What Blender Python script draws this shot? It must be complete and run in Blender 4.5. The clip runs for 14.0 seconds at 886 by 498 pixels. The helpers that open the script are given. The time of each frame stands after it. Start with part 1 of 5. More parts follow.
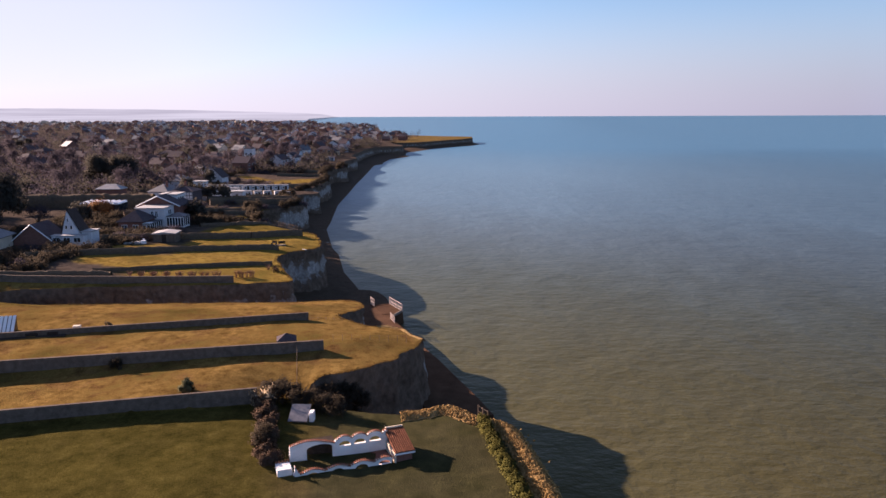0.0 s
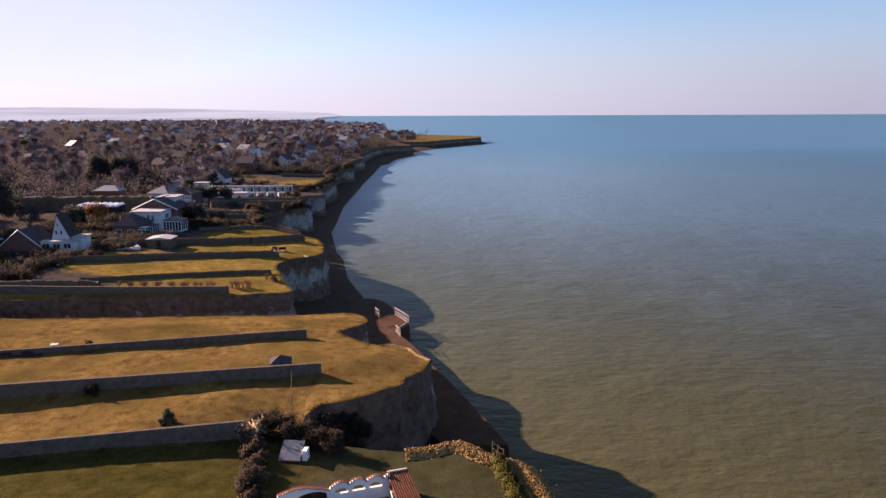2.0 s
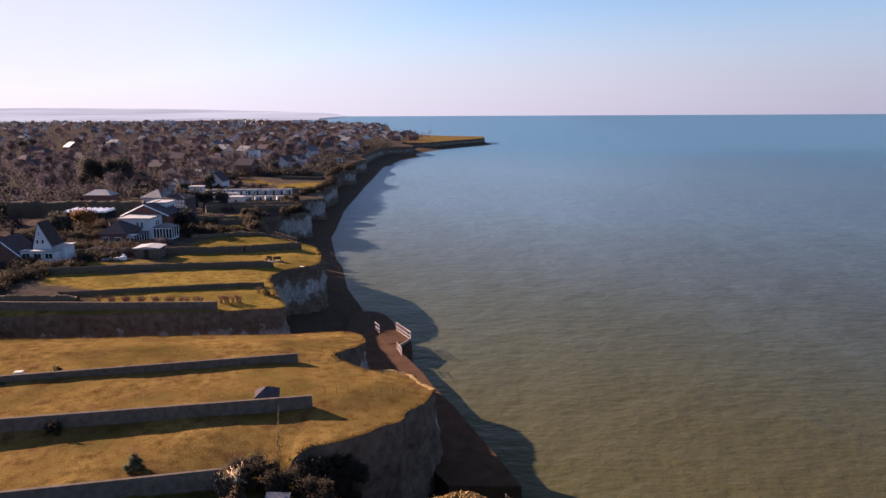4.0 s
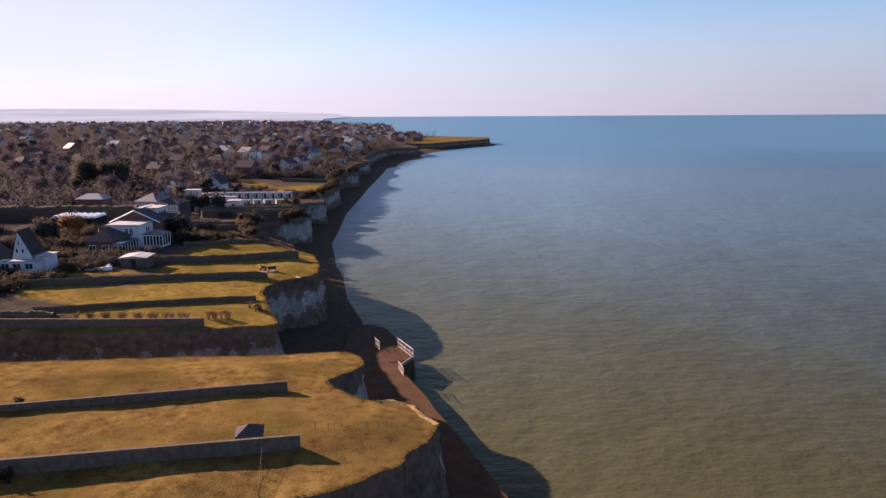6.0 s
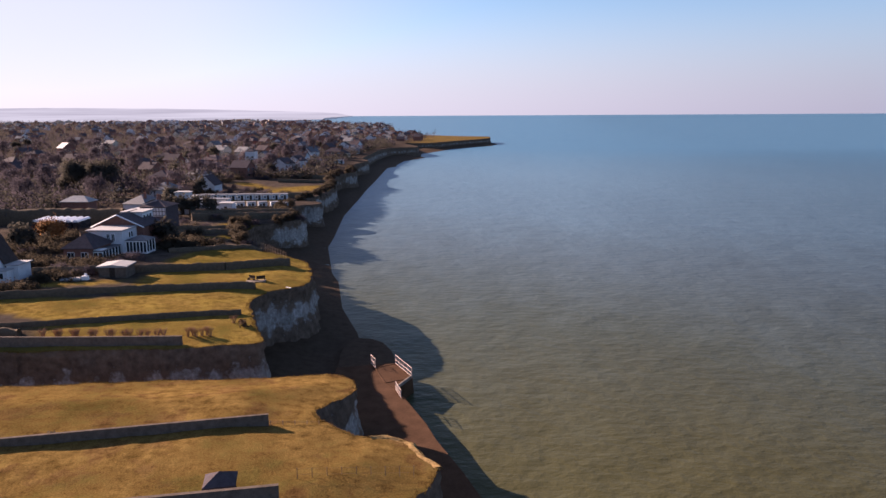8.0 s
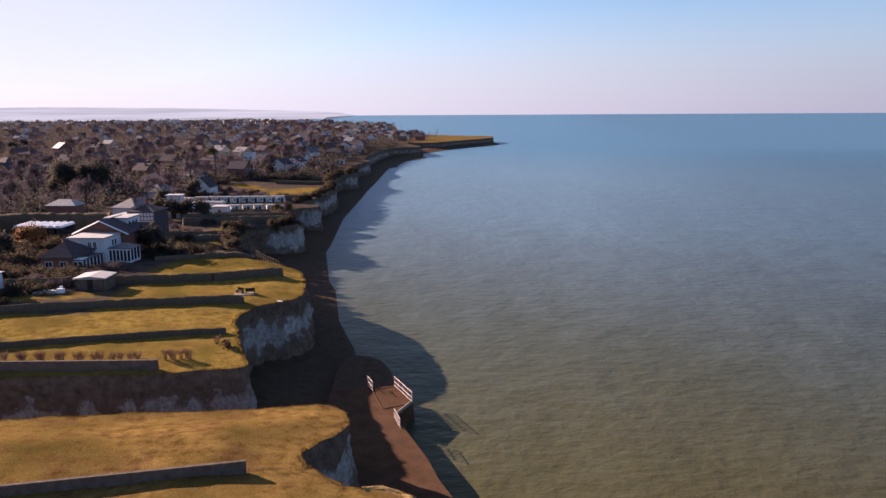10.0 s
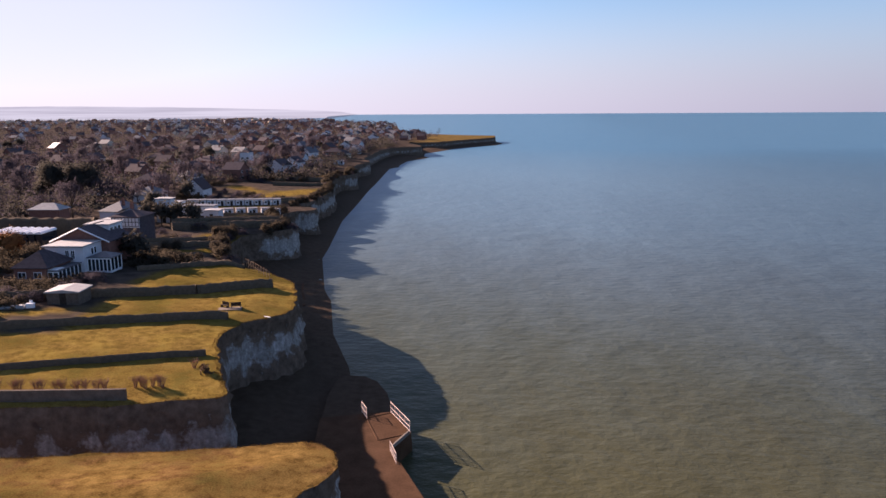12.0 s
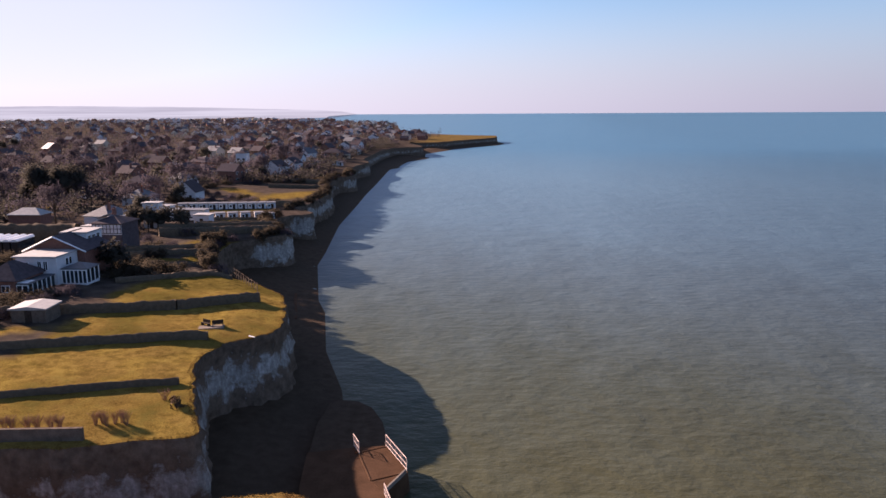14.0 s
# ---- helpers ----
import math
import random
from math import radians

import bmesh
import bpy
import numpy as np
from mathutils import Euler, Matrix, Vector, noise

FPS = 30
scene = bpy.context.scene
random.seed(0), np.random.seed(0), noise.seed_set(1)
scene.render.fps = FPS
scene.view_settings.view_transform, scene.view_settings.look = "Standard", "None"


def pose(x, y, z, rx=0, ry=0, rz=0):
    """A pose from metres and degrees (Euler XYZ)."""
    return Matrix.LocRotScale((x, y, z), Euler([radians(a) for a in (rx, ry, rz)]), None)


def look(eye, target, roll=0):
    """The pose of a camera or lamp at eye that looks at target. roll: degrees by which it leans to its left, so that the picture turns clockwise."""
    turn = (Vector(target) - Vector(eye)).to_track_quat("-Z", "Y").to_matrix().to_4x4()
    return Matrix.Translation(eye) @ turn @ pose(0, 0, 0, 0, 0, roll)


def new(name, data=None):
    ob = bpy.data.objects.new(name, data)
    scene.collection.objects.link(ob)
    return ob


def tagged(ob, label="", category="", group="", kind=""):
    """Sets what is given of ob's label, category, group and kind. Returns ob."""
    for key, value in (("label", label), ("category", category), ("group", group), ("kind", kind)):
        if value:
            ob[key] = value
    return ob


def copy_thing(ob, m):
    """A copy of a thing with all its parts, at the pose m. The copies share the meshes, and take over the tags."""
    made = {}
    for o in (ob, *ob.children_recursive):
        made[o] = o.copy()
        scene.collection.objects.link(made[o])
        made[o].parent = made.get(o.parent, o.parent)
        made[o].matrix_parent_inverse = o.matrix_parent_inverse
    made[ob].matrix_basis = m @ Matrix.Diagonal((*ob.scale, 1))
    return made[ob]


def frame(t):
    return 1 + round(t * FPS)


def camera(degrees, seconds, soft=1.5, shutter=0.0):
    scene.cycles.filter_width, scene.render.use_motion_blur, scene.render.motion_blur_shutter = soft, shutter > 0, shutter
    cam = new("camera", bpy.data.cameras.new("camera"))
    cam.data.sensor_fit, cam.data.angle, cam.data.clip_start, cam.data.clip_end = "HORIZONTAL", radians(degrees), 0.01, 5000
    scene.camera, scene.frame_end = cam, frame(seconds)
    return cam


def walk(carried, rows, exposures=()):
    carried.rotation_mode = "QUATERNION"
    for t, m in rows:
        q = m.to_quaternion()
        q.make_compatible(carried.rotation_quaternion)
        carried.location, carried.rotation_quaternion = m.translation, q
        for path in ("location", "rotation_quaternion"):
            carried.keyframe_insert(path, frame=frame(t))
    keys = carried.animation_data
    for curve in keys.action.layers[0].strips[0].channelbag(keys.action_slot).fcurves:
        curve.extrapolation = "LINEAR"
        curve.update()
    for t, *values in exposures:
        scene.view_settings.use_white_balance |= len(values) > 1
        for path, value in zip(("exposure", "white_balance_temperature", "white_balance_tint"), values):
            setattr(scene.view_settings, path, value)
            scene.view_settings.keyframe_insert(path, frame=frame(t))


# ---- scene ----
cam = camera(63.9, 14.0)
PATH = [
    (0, (5.244, 0.842, 42.334), (5.213, 2.806, 41.961), -0.2),
    (0.5, (5.189, 2.919, 42.347), (5.152, 4.884, 41.973), -0.2),
    (1, (5.096, 5.051, 42.34), (5.053, 7.015, 41.965), -0.2),
    (1.5, (4.98, 7.329, 42.387), (4.931, 9.293, 42.012), -0.2),
    (2, (4.852, 9.733, 42.464), (4.799, 11.697, 42.088), -0.2),
    (2.5, (4.663, 12.057, 42.532), (4.608, 14.021, 42.157), -0.2),
    (3, (4.546, 14.357, 42.6), (4.49, 16.321, 42.224), -0.3),
    (5.5, (4.059, 25.81, 42.85), (3.987, 27.773, 42.476), -0.2),
    (6, (3.964, 28.129, 42.841), (3.89, 30.092, 42.467), -0.3),
    (6.5, (3.877, 30.504, 42.804), (3.803, 32.468, 42.43), -0.3),
    (7, (3.782, 32.862, 42.743), (3.707, 34.825, 42.368), -0.3),
    (7.5, (3.675, 35.272, 42.705), (3.599, 37.235, 42.329), -0.3),
    (8, (3.509, 37.662, 42.699), (3.434, 39.625, 42.323), -0.3),
    (10.5, (2.877, 49.759, 42.834), (2.795, 51.721, 42.456), -0.3),
    (11, (2.789, 52.089, 42.834), (2.707, 54.052, 42.456), -0.3),
    (11.5, (2.743, 54.459, 42.874), (2.659, 56.421, 42.495), -0.3),
    (12, (2.666, 56.904, 42.964), (2.58, 58.865, 42.584), -0.3),
    (12.5, (2.538, 59.411, 43.027), (2.451, 61.372, 42.646), -0.3),
    (13, (2.434, 61.91, 43.049), (2.346, 63.872, 42.669), -0.4),
    (13.5, (2.364, 64.384, 43.029), (2.276, 66.345, 42.649), -0.3),
    (14, (2.256, 66.841, 43.028), (2.167, 68.803, 42.647), -0.3),
]
walk(cam, [(t, look(eye, target, roll)) for t, eye, target, roll in PATH], [(0, 1.9, 5800, 22), (14, 1.9, 5800, 22)])

# world, sun, exposure
SUN_AZ, SUN_EL = Vector((-0.882, 0.470)), radians(20.2)
world = bpy.data.worlds.new("sky")
scene.world = world
world.use_nodes = True
wn = world.node_tree.nodes
sky = wn.new("ShaderNodeTexSky")
sky.sky_type, sky.sun_disc = "NISHITA", False
sky.sun_elevation, sky.sun_rotation = SUN_EL, math.atan2(SUN_AZ.x, SUN_AZ.y)
sky.air_density, sky.dust_density, sky.ozone_density, sky.altitude = 1.0, 0.2, 2.2, 0
wn["Background"].inputs[1].default_value = 0.039
# sea haze: the sky pales towards the horizon, most of all below the sun
wl = world.node_tree.links
ray = wn.new("ShaderNodeTexCoord").outputs["Generated"]
split = wn.new("ShaderNodeSeparateXYZ")
wl.new(ray, split.inputs[0])
low = wn.new("ShaderNodeMapRange")
low.interpolation_type = "SMOOTHERSTEP"
for k, v in enumerate((-0.02, 0.19, 0.85, 0.0)):
    low.inputs[k + 1].default_value = v
wl.new(split.outputs[2], low.inputs[0])
towards = wn.new("ShaderNodeVectorMath")
towards.operation = "DOT_PRODUCT"
towards.inputs[1].default_value = (SUN_AZ.x, SUN_AZ.y, 0)
wl.new(ray, towards.inputs[0])
# from the blue side opposite the sun to the white side below it
facing = wn.new("ShaderNodeMapRange")
facing.inputs[1].default_value = -1.0
wl.new(towards.outputs["Value"], facing.inputs[0])
glow = wn.new("ShaderNodeValToRGB")
glow.color_ramp.elements.new(0.5)
for e, (p, c) in zip(glow.color_ramp.elements, ((0.1, (1.95, 2.85, 5.2, 1)), (0.5, (3.25, 3.12, 3.74, 1)), (0.875, (6.0, 5.5, 5.9, 1)))):
    e.position, e.color = p, c
wl.new(facing.outputs[0], glow.inputs[0])
# thin high haze
high = wn.new("ShaderNodeMapRange")
high.interpolation_type = "SMOOTHERSTEP"
for k, v in enumerate((0.15, 0.7, 0.0, 0.08)):
    high.inputs[k + 1].default_value = v
wl.new(split.outputs[2], high.inputs[0])
near_sun = wn.new("ShaderNodeMapRange")
near_sun.interpolation_type = "SMOOTHERSTEP"
for k, v in enumerate((0.3, 0.95, 0.0, 0.8)):
    near_sun.inputs[k + 1].default_value = v
wl.new(towards.outputs["Value"], near_sun.inputs[0])
most = wn.new("ShaderNodeMath")
most.operation = "MAXIMUM"
wl.new(low.outputs[0], most.inputs[0])
wl.new(near_sun.outputs[0], most.inputs[1])
veil = wn.new("ShaderNodeMath")
veil.operation = "MAXIMUM"
wl.new(most.outputs[0], veil.inputs[0])
wl.new(high.outputs[0], veil.inputs[1])
blend = wn.new("ShaderNodeMix")
blend.data_type = "RGBA"
wl.new(veil.outputs[0], blend.inputs[0])
wl.new(sky.outputs[0], blend.inputs[6])
wl.new(glow.outputs[0], blend.inputs[7])
wl.new(blend.outputs[2], wn["Background"].inputs[0])
sun = new("sun", bpy.data.lights.new("sun", "SUN"))
sun.data.energy, sun.data.angle, sun.data.color = 5.0, radians(0.55), (1.0, 0.72, 0.51)
sun.matrix_world = look((0, 0, 0), (-SUN_AZ.x * math.cos(SUN_EL), -SUN_AZ.y * math.cos(SUN_EL), -math.sin(SUN_EL)))


# materials
class Nodes:
    """A node material, built up step by step."""

    def __init__(self, name, rough=0.8, metal=0.0):
        self.mat = bpy.data.materials.new(name)
        self.mat.use_nodes = True
        self.tree = self.mat.node_tree
        self.bsdf = self.tree.nodes["Principled BSDF"]
        self.bsdf.inputs["Roughness"].default_value = rough
        self.bsdf.inputs["Metallic"].default_value = metal
        if rough >= 0.75:
            self.bsdf.inputs["Specular IOR Level"].default_value = 0.03
        self.coord = self.tree.nodes.new("ShaderNodeNewGeometry").outputs["Position"]

    def link(self, a, b):
        self.tree.links.new(a, b)

    def scaled(self, sx, sy, sz):
        n = self.tree.nodes.new("ShaderNodeVectorMath")
        n.operation = "MULTIPLY"
        self.link(self.coord, n.inputs[0])
        n.inputs[1].default_value = (sx, sy, sz)
        return n.outputs[0]

    def noise(self, scale, detail=4.0, rough=0.55, vec=None):
        n = self.tree.nodes.new("ShaderNodeTexNoise")
        n.inputs["Scale"].default_value, n.inputs["Detail"].default_value = scale, detail
        n.inputs["Roughness"].default_value = rough
        self.link(vec or self.coord, n.inputs["Vector"])
        return n.outputs["Fac"]

    def ramp(self, fac, *stops):
        n = self.tree.nodes.new("ShaderNodeValToRGB")
        while len(n.color_ramp.elements) < len(stops):
            n.color_ramp.elements.new(0.5)
        for e, (p, c) in zip(n.color_ramp.elements, stops):
            e.position, e.color = p, (*c, 1) if len(c) == 3 else c
        self.link(fac, n.inputs[0])
        return n.outputs[0]

    def step(self, fac, lo, hi):
        n = self.tree.nodes.new("ShaderNodeMapRange")
        n.inputs[1].default_value, n.inputs[2].default_value = lo, hi
        self.link(fac, n.inputs[0])
        return n.outputs[0]

    def mix(self, fac, a, b, mode="MIX"):
        n = self.tree.nodes.new("ShaderNodeMix")
        n.data_type, n.blend_type = "RGBA", mode
        for sock, v in ((n.inputs[0], fac), (n.inputs[6], a), (n.inputs[7], b)):
            if isinstance(v, (int, float)):
                sock.default_value = v
            elif isinstance(v, tuple):
                sock.default_value = (*v, 1)
            else:
                self.link(v, sock)
        return n.outputs[2]

    def math(self, op, a, b):
        n = self.tree.nodes.new("ShaderNodeMath")
        n.operation = op
        for sock, v in ((n.inputs[0], a), (n.inputs[1], b)):
            if isinstance(v, (int, float)):
                sock.default_value = v
            else:
                self.link(v, sock)
        return n.outputs[0]

    def attr(self, name):
        n = self.tree.nodes.new("ShaderNodeAttribute")
        n.attribute_name = name
        s = self.tree.nodes.new("ShaderNodeSeparateColor")
        self.link(n.outputs["Color"], s.inputs[0])
        return s.outputs

    def axis(self, k):
        s = self.tree.nodes.new("ShaderNodeSeparateXYZ")
        self.link(self.coord, s.inputs[0])
        return s.outputs[k]

    def random(self):
        return self.tree.nodes.new("ShaderNodeObjectInfo").outputs["Random"]

    def island(self):
        return self.tree.nodes.new("ShaderNodeNewGeometry").outputs["Random Per Island"]

    def done(self, colour, bump=None, strength=0.3, distance=0.1, rough=None):
        if isinstance(colour, tuple):
            self.bsdf.inputs["Base Color"].default_value = (*colour, 1)
        else:
            self.link(colour, self.bsdf.inputs["Base Color"])
        if bump is not None:
            b = self.tree.nodes.new("ShaderNodeBump")
            b.inputs["Strength"].default_value, b.inputs["Distance"].default_value = strength, distance
            self.link(bump, b.inputs["Height"])
            self.link(b.outputs[0], self.bsdf.inputs["Normal"])
        if rough is not None:
            self.link(rough, self.bsdf.inputs["Roughness"])
        return self.mat


def simple(name, dark, light, scale=2.0, rough=0.8, metal=0.0, vary=False, bump=0.2):
    """A surface of two tones mixed by coarse and fine noise."""
    n = Nodes(name, rough, metal)
    f = n.math("ADD", n.math("MULTIPLY", n.noise(scale, 3), 0.6), n.math("MULTIPLY", n.noise(scale * 9, 3), 0.4))
    c = n.ramp(f, (0.3, dark), (0.7, light))
    if vary:
        c = n.mix(0.45, c, n.ramp(n.random(), (0.0, (0.55, 0.55, 0.55)), (1.0, (1.0, 1.0, 1.0))), "MULTIPLY")
    return n.done(c, n.noise(scale * 12, 2), bump, 0.03)


def thin(mat, share):
    """Leaves and twigs let part of the light through."""
    t = mat.node_tree
    bsdf, out = t.nodes["Principled BSDF"], t.nodes["Material Output"]
    back, both = t.nodes.new("ShaderNodeBsdfTranslucent"), t.nodes.new("ShaderNodeMixShader")
    t.links.new(bsdf.inputs["Base Color"].links[0].from_socket, back.inputs[0])
    both.inputs[0].default_value = share
    t.links.new(bsdf.outputs[0], both.inputs[1])
    t.links.new(back.outputs[0], both.inputs[2])
    t.links.new(both.outputs[0], out.inputs[0])
    return mat


def grass_material():
    n = Nodes("winter grass", 0.95)
    n.bsdf.inputs["Specular IOR Level"].default_value = 0.0
    kind = n.attr("kind")
    big, mid, fine = n.noise(0.09, 4), n.noise(0.7, 5, 0.6), n.noise(6.0, 4, 0.7)
    tint = n.noise(0.22, 4, 0.6)
    grain = n.math("ADD", n.math("MULTIPLY", mid, 0.55), n.math("MULTIPLY", fine, 0.45))
    gold = n.ramp(grain, (0.36, (0.088, 0.06, 0.014)), (0.5, (0.186, 0.13, 0.03)), (0.63, (0.278, 0.202, 0.05)))
    russet = n.ramp(grain, (0.36, (0.055, 0.031, 0.011)), (0.5, (0.12, 0.071, 0.025)), (0.63, (0.198, 0.124, 0.044)))
    # mown lawns are golden, the rough headland is russet
    gold = n.mix(n.math("MULTIPLY", n.math("MAXIMUM", n.step(tint, 0.4, 0.6), n.math("SUBTRACT", 0.7, kind[2])), n.math("SUBTRACT", 1.0, n.math("MULTIPLY", kind[2], 0.6))), gold, russet)
    green = n.ramp(n.math("ADD", n.math("MULTIPLY", mid, 0.5), n.math("MULTIPLY", fine, 0.5)),
                   (0.3, (0.014, 0.0165, 0.004)), (0.55, (0.036, 0.038, 0.009)), (0.75, (0.07, 0.066, 0.016)))
    patch = n.step(n.math("ADD", n.math("MULTIPLY", big, 0.6), n.math("MULTIPLY", mid, 0.4)), 0.5, 0.62)
    grass = n.mix(n.math("MAXIMUM", kind[0], n.math("MULTIPLY", patch, 0.6)), gold, green)
    soil = n.ramp(n.noise(0.35, 5), (0.3, (0.042, 0.034, 0.028)), (0.6, (0.075, 0.06, 0.049)), (0.75, (0.105, 0.086, 0.058)))
    return n.done(n.mix(kind[1], grass, soil), n.math("ADD", fine, mid), 0.5, 0.15)


def chalk_material():
    n = Nodes("weathered chalk", 0.9)
    streak = n.noise(1.0, 5, 0.65, n.scaled(0.9, 0.9, 0.16))
    blot, fine = n.noise(0.45, 5, 0.65), n.noise(1.7, 4, 0.6)
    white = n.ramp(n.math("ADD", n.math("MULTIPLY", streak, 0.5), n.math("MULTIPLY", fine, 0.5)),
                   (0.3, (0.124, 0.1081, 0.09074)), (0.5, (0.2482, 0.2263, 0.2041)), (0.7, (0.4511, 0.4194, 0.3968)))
    dirt_and_shade = n.ramp(n.noise(0.9, 4, 0.6), (0.3, (0.066, 0.046, 0.033)), (0.7, (0.15, 0.108, 0.078)))
    growth_and_shade = n.attr("kind")
    cover = n.step(n.math("ADD", blot, n.math("MULTIPLY", growth_and_shade[0], 0.42)), 0.52, 0.64)
    return n.done(n.mix(cover, white, dirt_and_shade), n.math("ADD", blot, n.math("MULTIPLY", fine, 0.5)), 0.5, 0.5)


def sea_material():
    n = Nodes("turbid sea water with painted sky reflection", 0.35)
    n.bsdf.inputs["IOR"].default_value, n.bsdf.inputs["Specular IOR Level"].default_value = 1.33, 0.08
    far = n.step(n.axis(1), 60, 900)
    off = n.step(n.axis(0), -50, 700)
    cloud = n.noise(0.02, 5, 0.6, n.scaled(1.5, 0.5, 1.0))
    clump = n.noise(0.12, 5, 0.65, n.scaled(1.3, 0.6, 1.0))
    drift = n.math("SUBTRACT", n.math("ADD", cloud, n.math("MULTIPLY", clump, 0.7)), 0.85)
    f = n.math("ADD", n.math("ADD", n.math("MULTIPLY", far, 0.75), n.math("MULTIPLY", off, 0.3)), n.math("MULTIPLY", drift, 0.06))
    # brown inshore is silt; the offshore blue also paints in reflected sky
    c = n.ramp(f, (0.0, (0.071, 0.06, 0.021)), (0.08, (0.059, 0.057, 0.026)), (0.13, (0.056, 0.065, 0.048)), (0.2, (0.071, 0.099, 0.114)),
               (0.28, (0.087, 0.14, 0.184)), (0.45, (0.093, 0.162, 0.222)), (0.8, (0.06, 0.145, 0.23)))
    # painted dimming eastwards, where the water mirrors less bright sky
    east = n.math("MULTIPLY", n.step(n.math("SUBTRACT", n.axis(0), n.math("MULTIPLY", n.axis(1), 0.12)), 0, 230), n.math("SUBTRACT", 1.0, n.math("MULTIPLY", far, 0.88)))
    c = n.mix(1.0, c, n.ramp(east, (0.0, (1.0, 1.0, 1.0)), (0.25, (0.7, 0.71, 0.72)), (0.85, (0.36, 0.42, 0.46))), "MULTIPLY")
    c = n.mix(1.0, c, n.ramp(n.math("ADD", n.math("MULTIPLY", cloud, 0.4), n.math("MULTIPLY", clump, 0.6)), (0.3, (0.87, 0.88, 0.9)), (0.7, (1.13, 1.12, 1.1))), "MULTIPLY")
    swell = n.noise(0.11, 3, 0.5, n.scaled(0.9, 1.0, 1.0))
    chop = n.noise(0.42, 4, 0.6, n.scaled(0.8, 1.25, 1.0))
    h = n.math("ADD", n.math("MULTIPLY", swell, 0.8), n.math("MULTIPLY", chop, 0.45))
    return n.done(c, h, 0.75, 0.9)


GRASS, CHALK, SEA = grass_material(), chalk_material(), sea_material()
SHINGLE = simple("dark wet shingle", (0.044, 0.029, 0.018), (0.08, 0.055, 0.036), 0.8, 0.85, bump=0.5)
CONCRETE = simple("weathered concrete", (0.046, 0.0253, 0.0138), (0.092, 0.05175, 0.0299), 0.5, 0.85)
FLINT = simple("grey flint wall", (0.07, 0.055, 0.044), (0.155, 0.125, 0.1), 1.6, 0.9, bump=0.5)
HEDGE = simple("dark evergreen hedge", (0.066, 0.051, 0.036), (0.125, 0.097, 0.067), 2.0, 0.9)
# twig colour carries a purple tint that paints in distant haze
TWIG = thin(simple("bare twigs tinted purple for haze", (0.057, 0.049, 0.06), (0.1, 0.085, 0.101), 3.0, 0.9, vary=True), 0.5)
LEAF = thin(simple("dark evergreen leaves", (0.054, 0.051, 0.043), (0.1, 0.091, 0.074), 2.0, 0.95, vary=True), 0.45)
RUST = simple("russet dead leaves", (0.11, 0.056, 0.024), (0.23, 0.12, 0.048), 2.0, 0.9)
STRAW = simple("dry straw-coloured rubble", (0.12, 0.075, 0.03), (0.4, 0.27, 0.11), 3.0, 0.9, bump=0.5)
BARK = simple("bark", (0.035, 0.027, 0.02), (0.09, 0.07, 0.05), 3.0, 0.95)
RENDER = simple("white painted render", (0.66, 0.63, 0.6), (0.82, 0.8, 0.77), 0.8, 0.75, bump=0.1)
# white render of the houses, with the walls' shade put into the colour
SHADEWHITE = simple("white render toned down for shade", (0.46, 0.46, 0.475), (0.6, 0.6, 0.615), 0.8, 0.8, bump=0.1)
CREAM = simple("cream painted render", (0.5, 0.42, 0.32), (0.66, 0.57, 0.45), 0.8, 0.8, bump=0.1)
BRICK = simple("red brown brickwork", (0.14, 0.068, 0.052), (0.23, 0.12, 0.095), 2.0, 0.9)
TERRACOTTA = simple("terracotta tile", (0.11, 0.045, 0.026), (0.24, 0.105, 0.062), 4.0, 0.8, vary=True)
ROOF = simple("dark clay roof tiles", (0.056, 0.046, 0.05), (0.112, 0.092, 0.098), 1.4, 0.85, vary=True)
DARKROOF = simple("old brown roof tiles", (0.04, 0.032, 0.03), (0.085, 0.066, 0.06), 1.4, 0.9, vary=True)
SLATE = simple("grey slate roof", (0.06, 0.062, 0.07), (0.14, 0.142, 0.155), 1.4, 0.55, vary=True)
FELT = simple("pale flat roofing", (0.2, 0.2, 0.2), (0.36, 0.35, 0.34), 0.9, 0.7)
TIMBER = simple("black stained timber", (0.0192, 0.016, 0.0128), (0.064, 0.048, 0.04), 3.0, 0.8)
WOOD = simple("weathered wood", (0.1, 0.075, 0.055), (0.24, 0.18, 0.13), 3.0, 0.85)
PAVING = simple("pale stone paving", (0.13, 0.11, 0.09), (0.25, 0.21, 0.17), 1.5, 0.85)
STEEL = simple("galvanised steel", (0.4, 0.4, 0.4), (0.6, 0.6, 0.6), 5.0, 0.45, 0.7)
PAINT = simple("white gloss paint", (0.7, 0.7, 0.7), (0.82, 0.82, 0.82), 2.0, 0.4, bump=0.05)
RAILPAINT = simple("rust stained white rail paint", (0.36, 0.26, 0.21), (0.62, 0.52, 0.47), 1.2, 0.6, bump=0.05)
GLASS = simple("dark window glass", (0.015, 0.018, 0.022), (0.03, 0.035, 0.04), 0.7, 0.08, bump=0.0)


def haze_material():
    n = Nodes("distant fields with painted haze glow", 0.95)
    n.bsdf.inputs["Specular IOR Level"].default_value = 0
    # sea haze painted on as banded glow over a black base
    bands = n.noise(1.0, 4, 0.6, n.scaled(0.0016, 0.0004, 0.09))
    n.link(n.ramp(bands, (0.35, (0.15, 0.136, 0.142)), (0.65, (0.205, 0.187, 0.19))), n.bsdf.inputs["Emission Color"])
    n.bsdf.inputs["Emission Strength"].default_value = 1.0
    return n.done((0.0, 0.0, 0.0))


HAZE = haze_material()


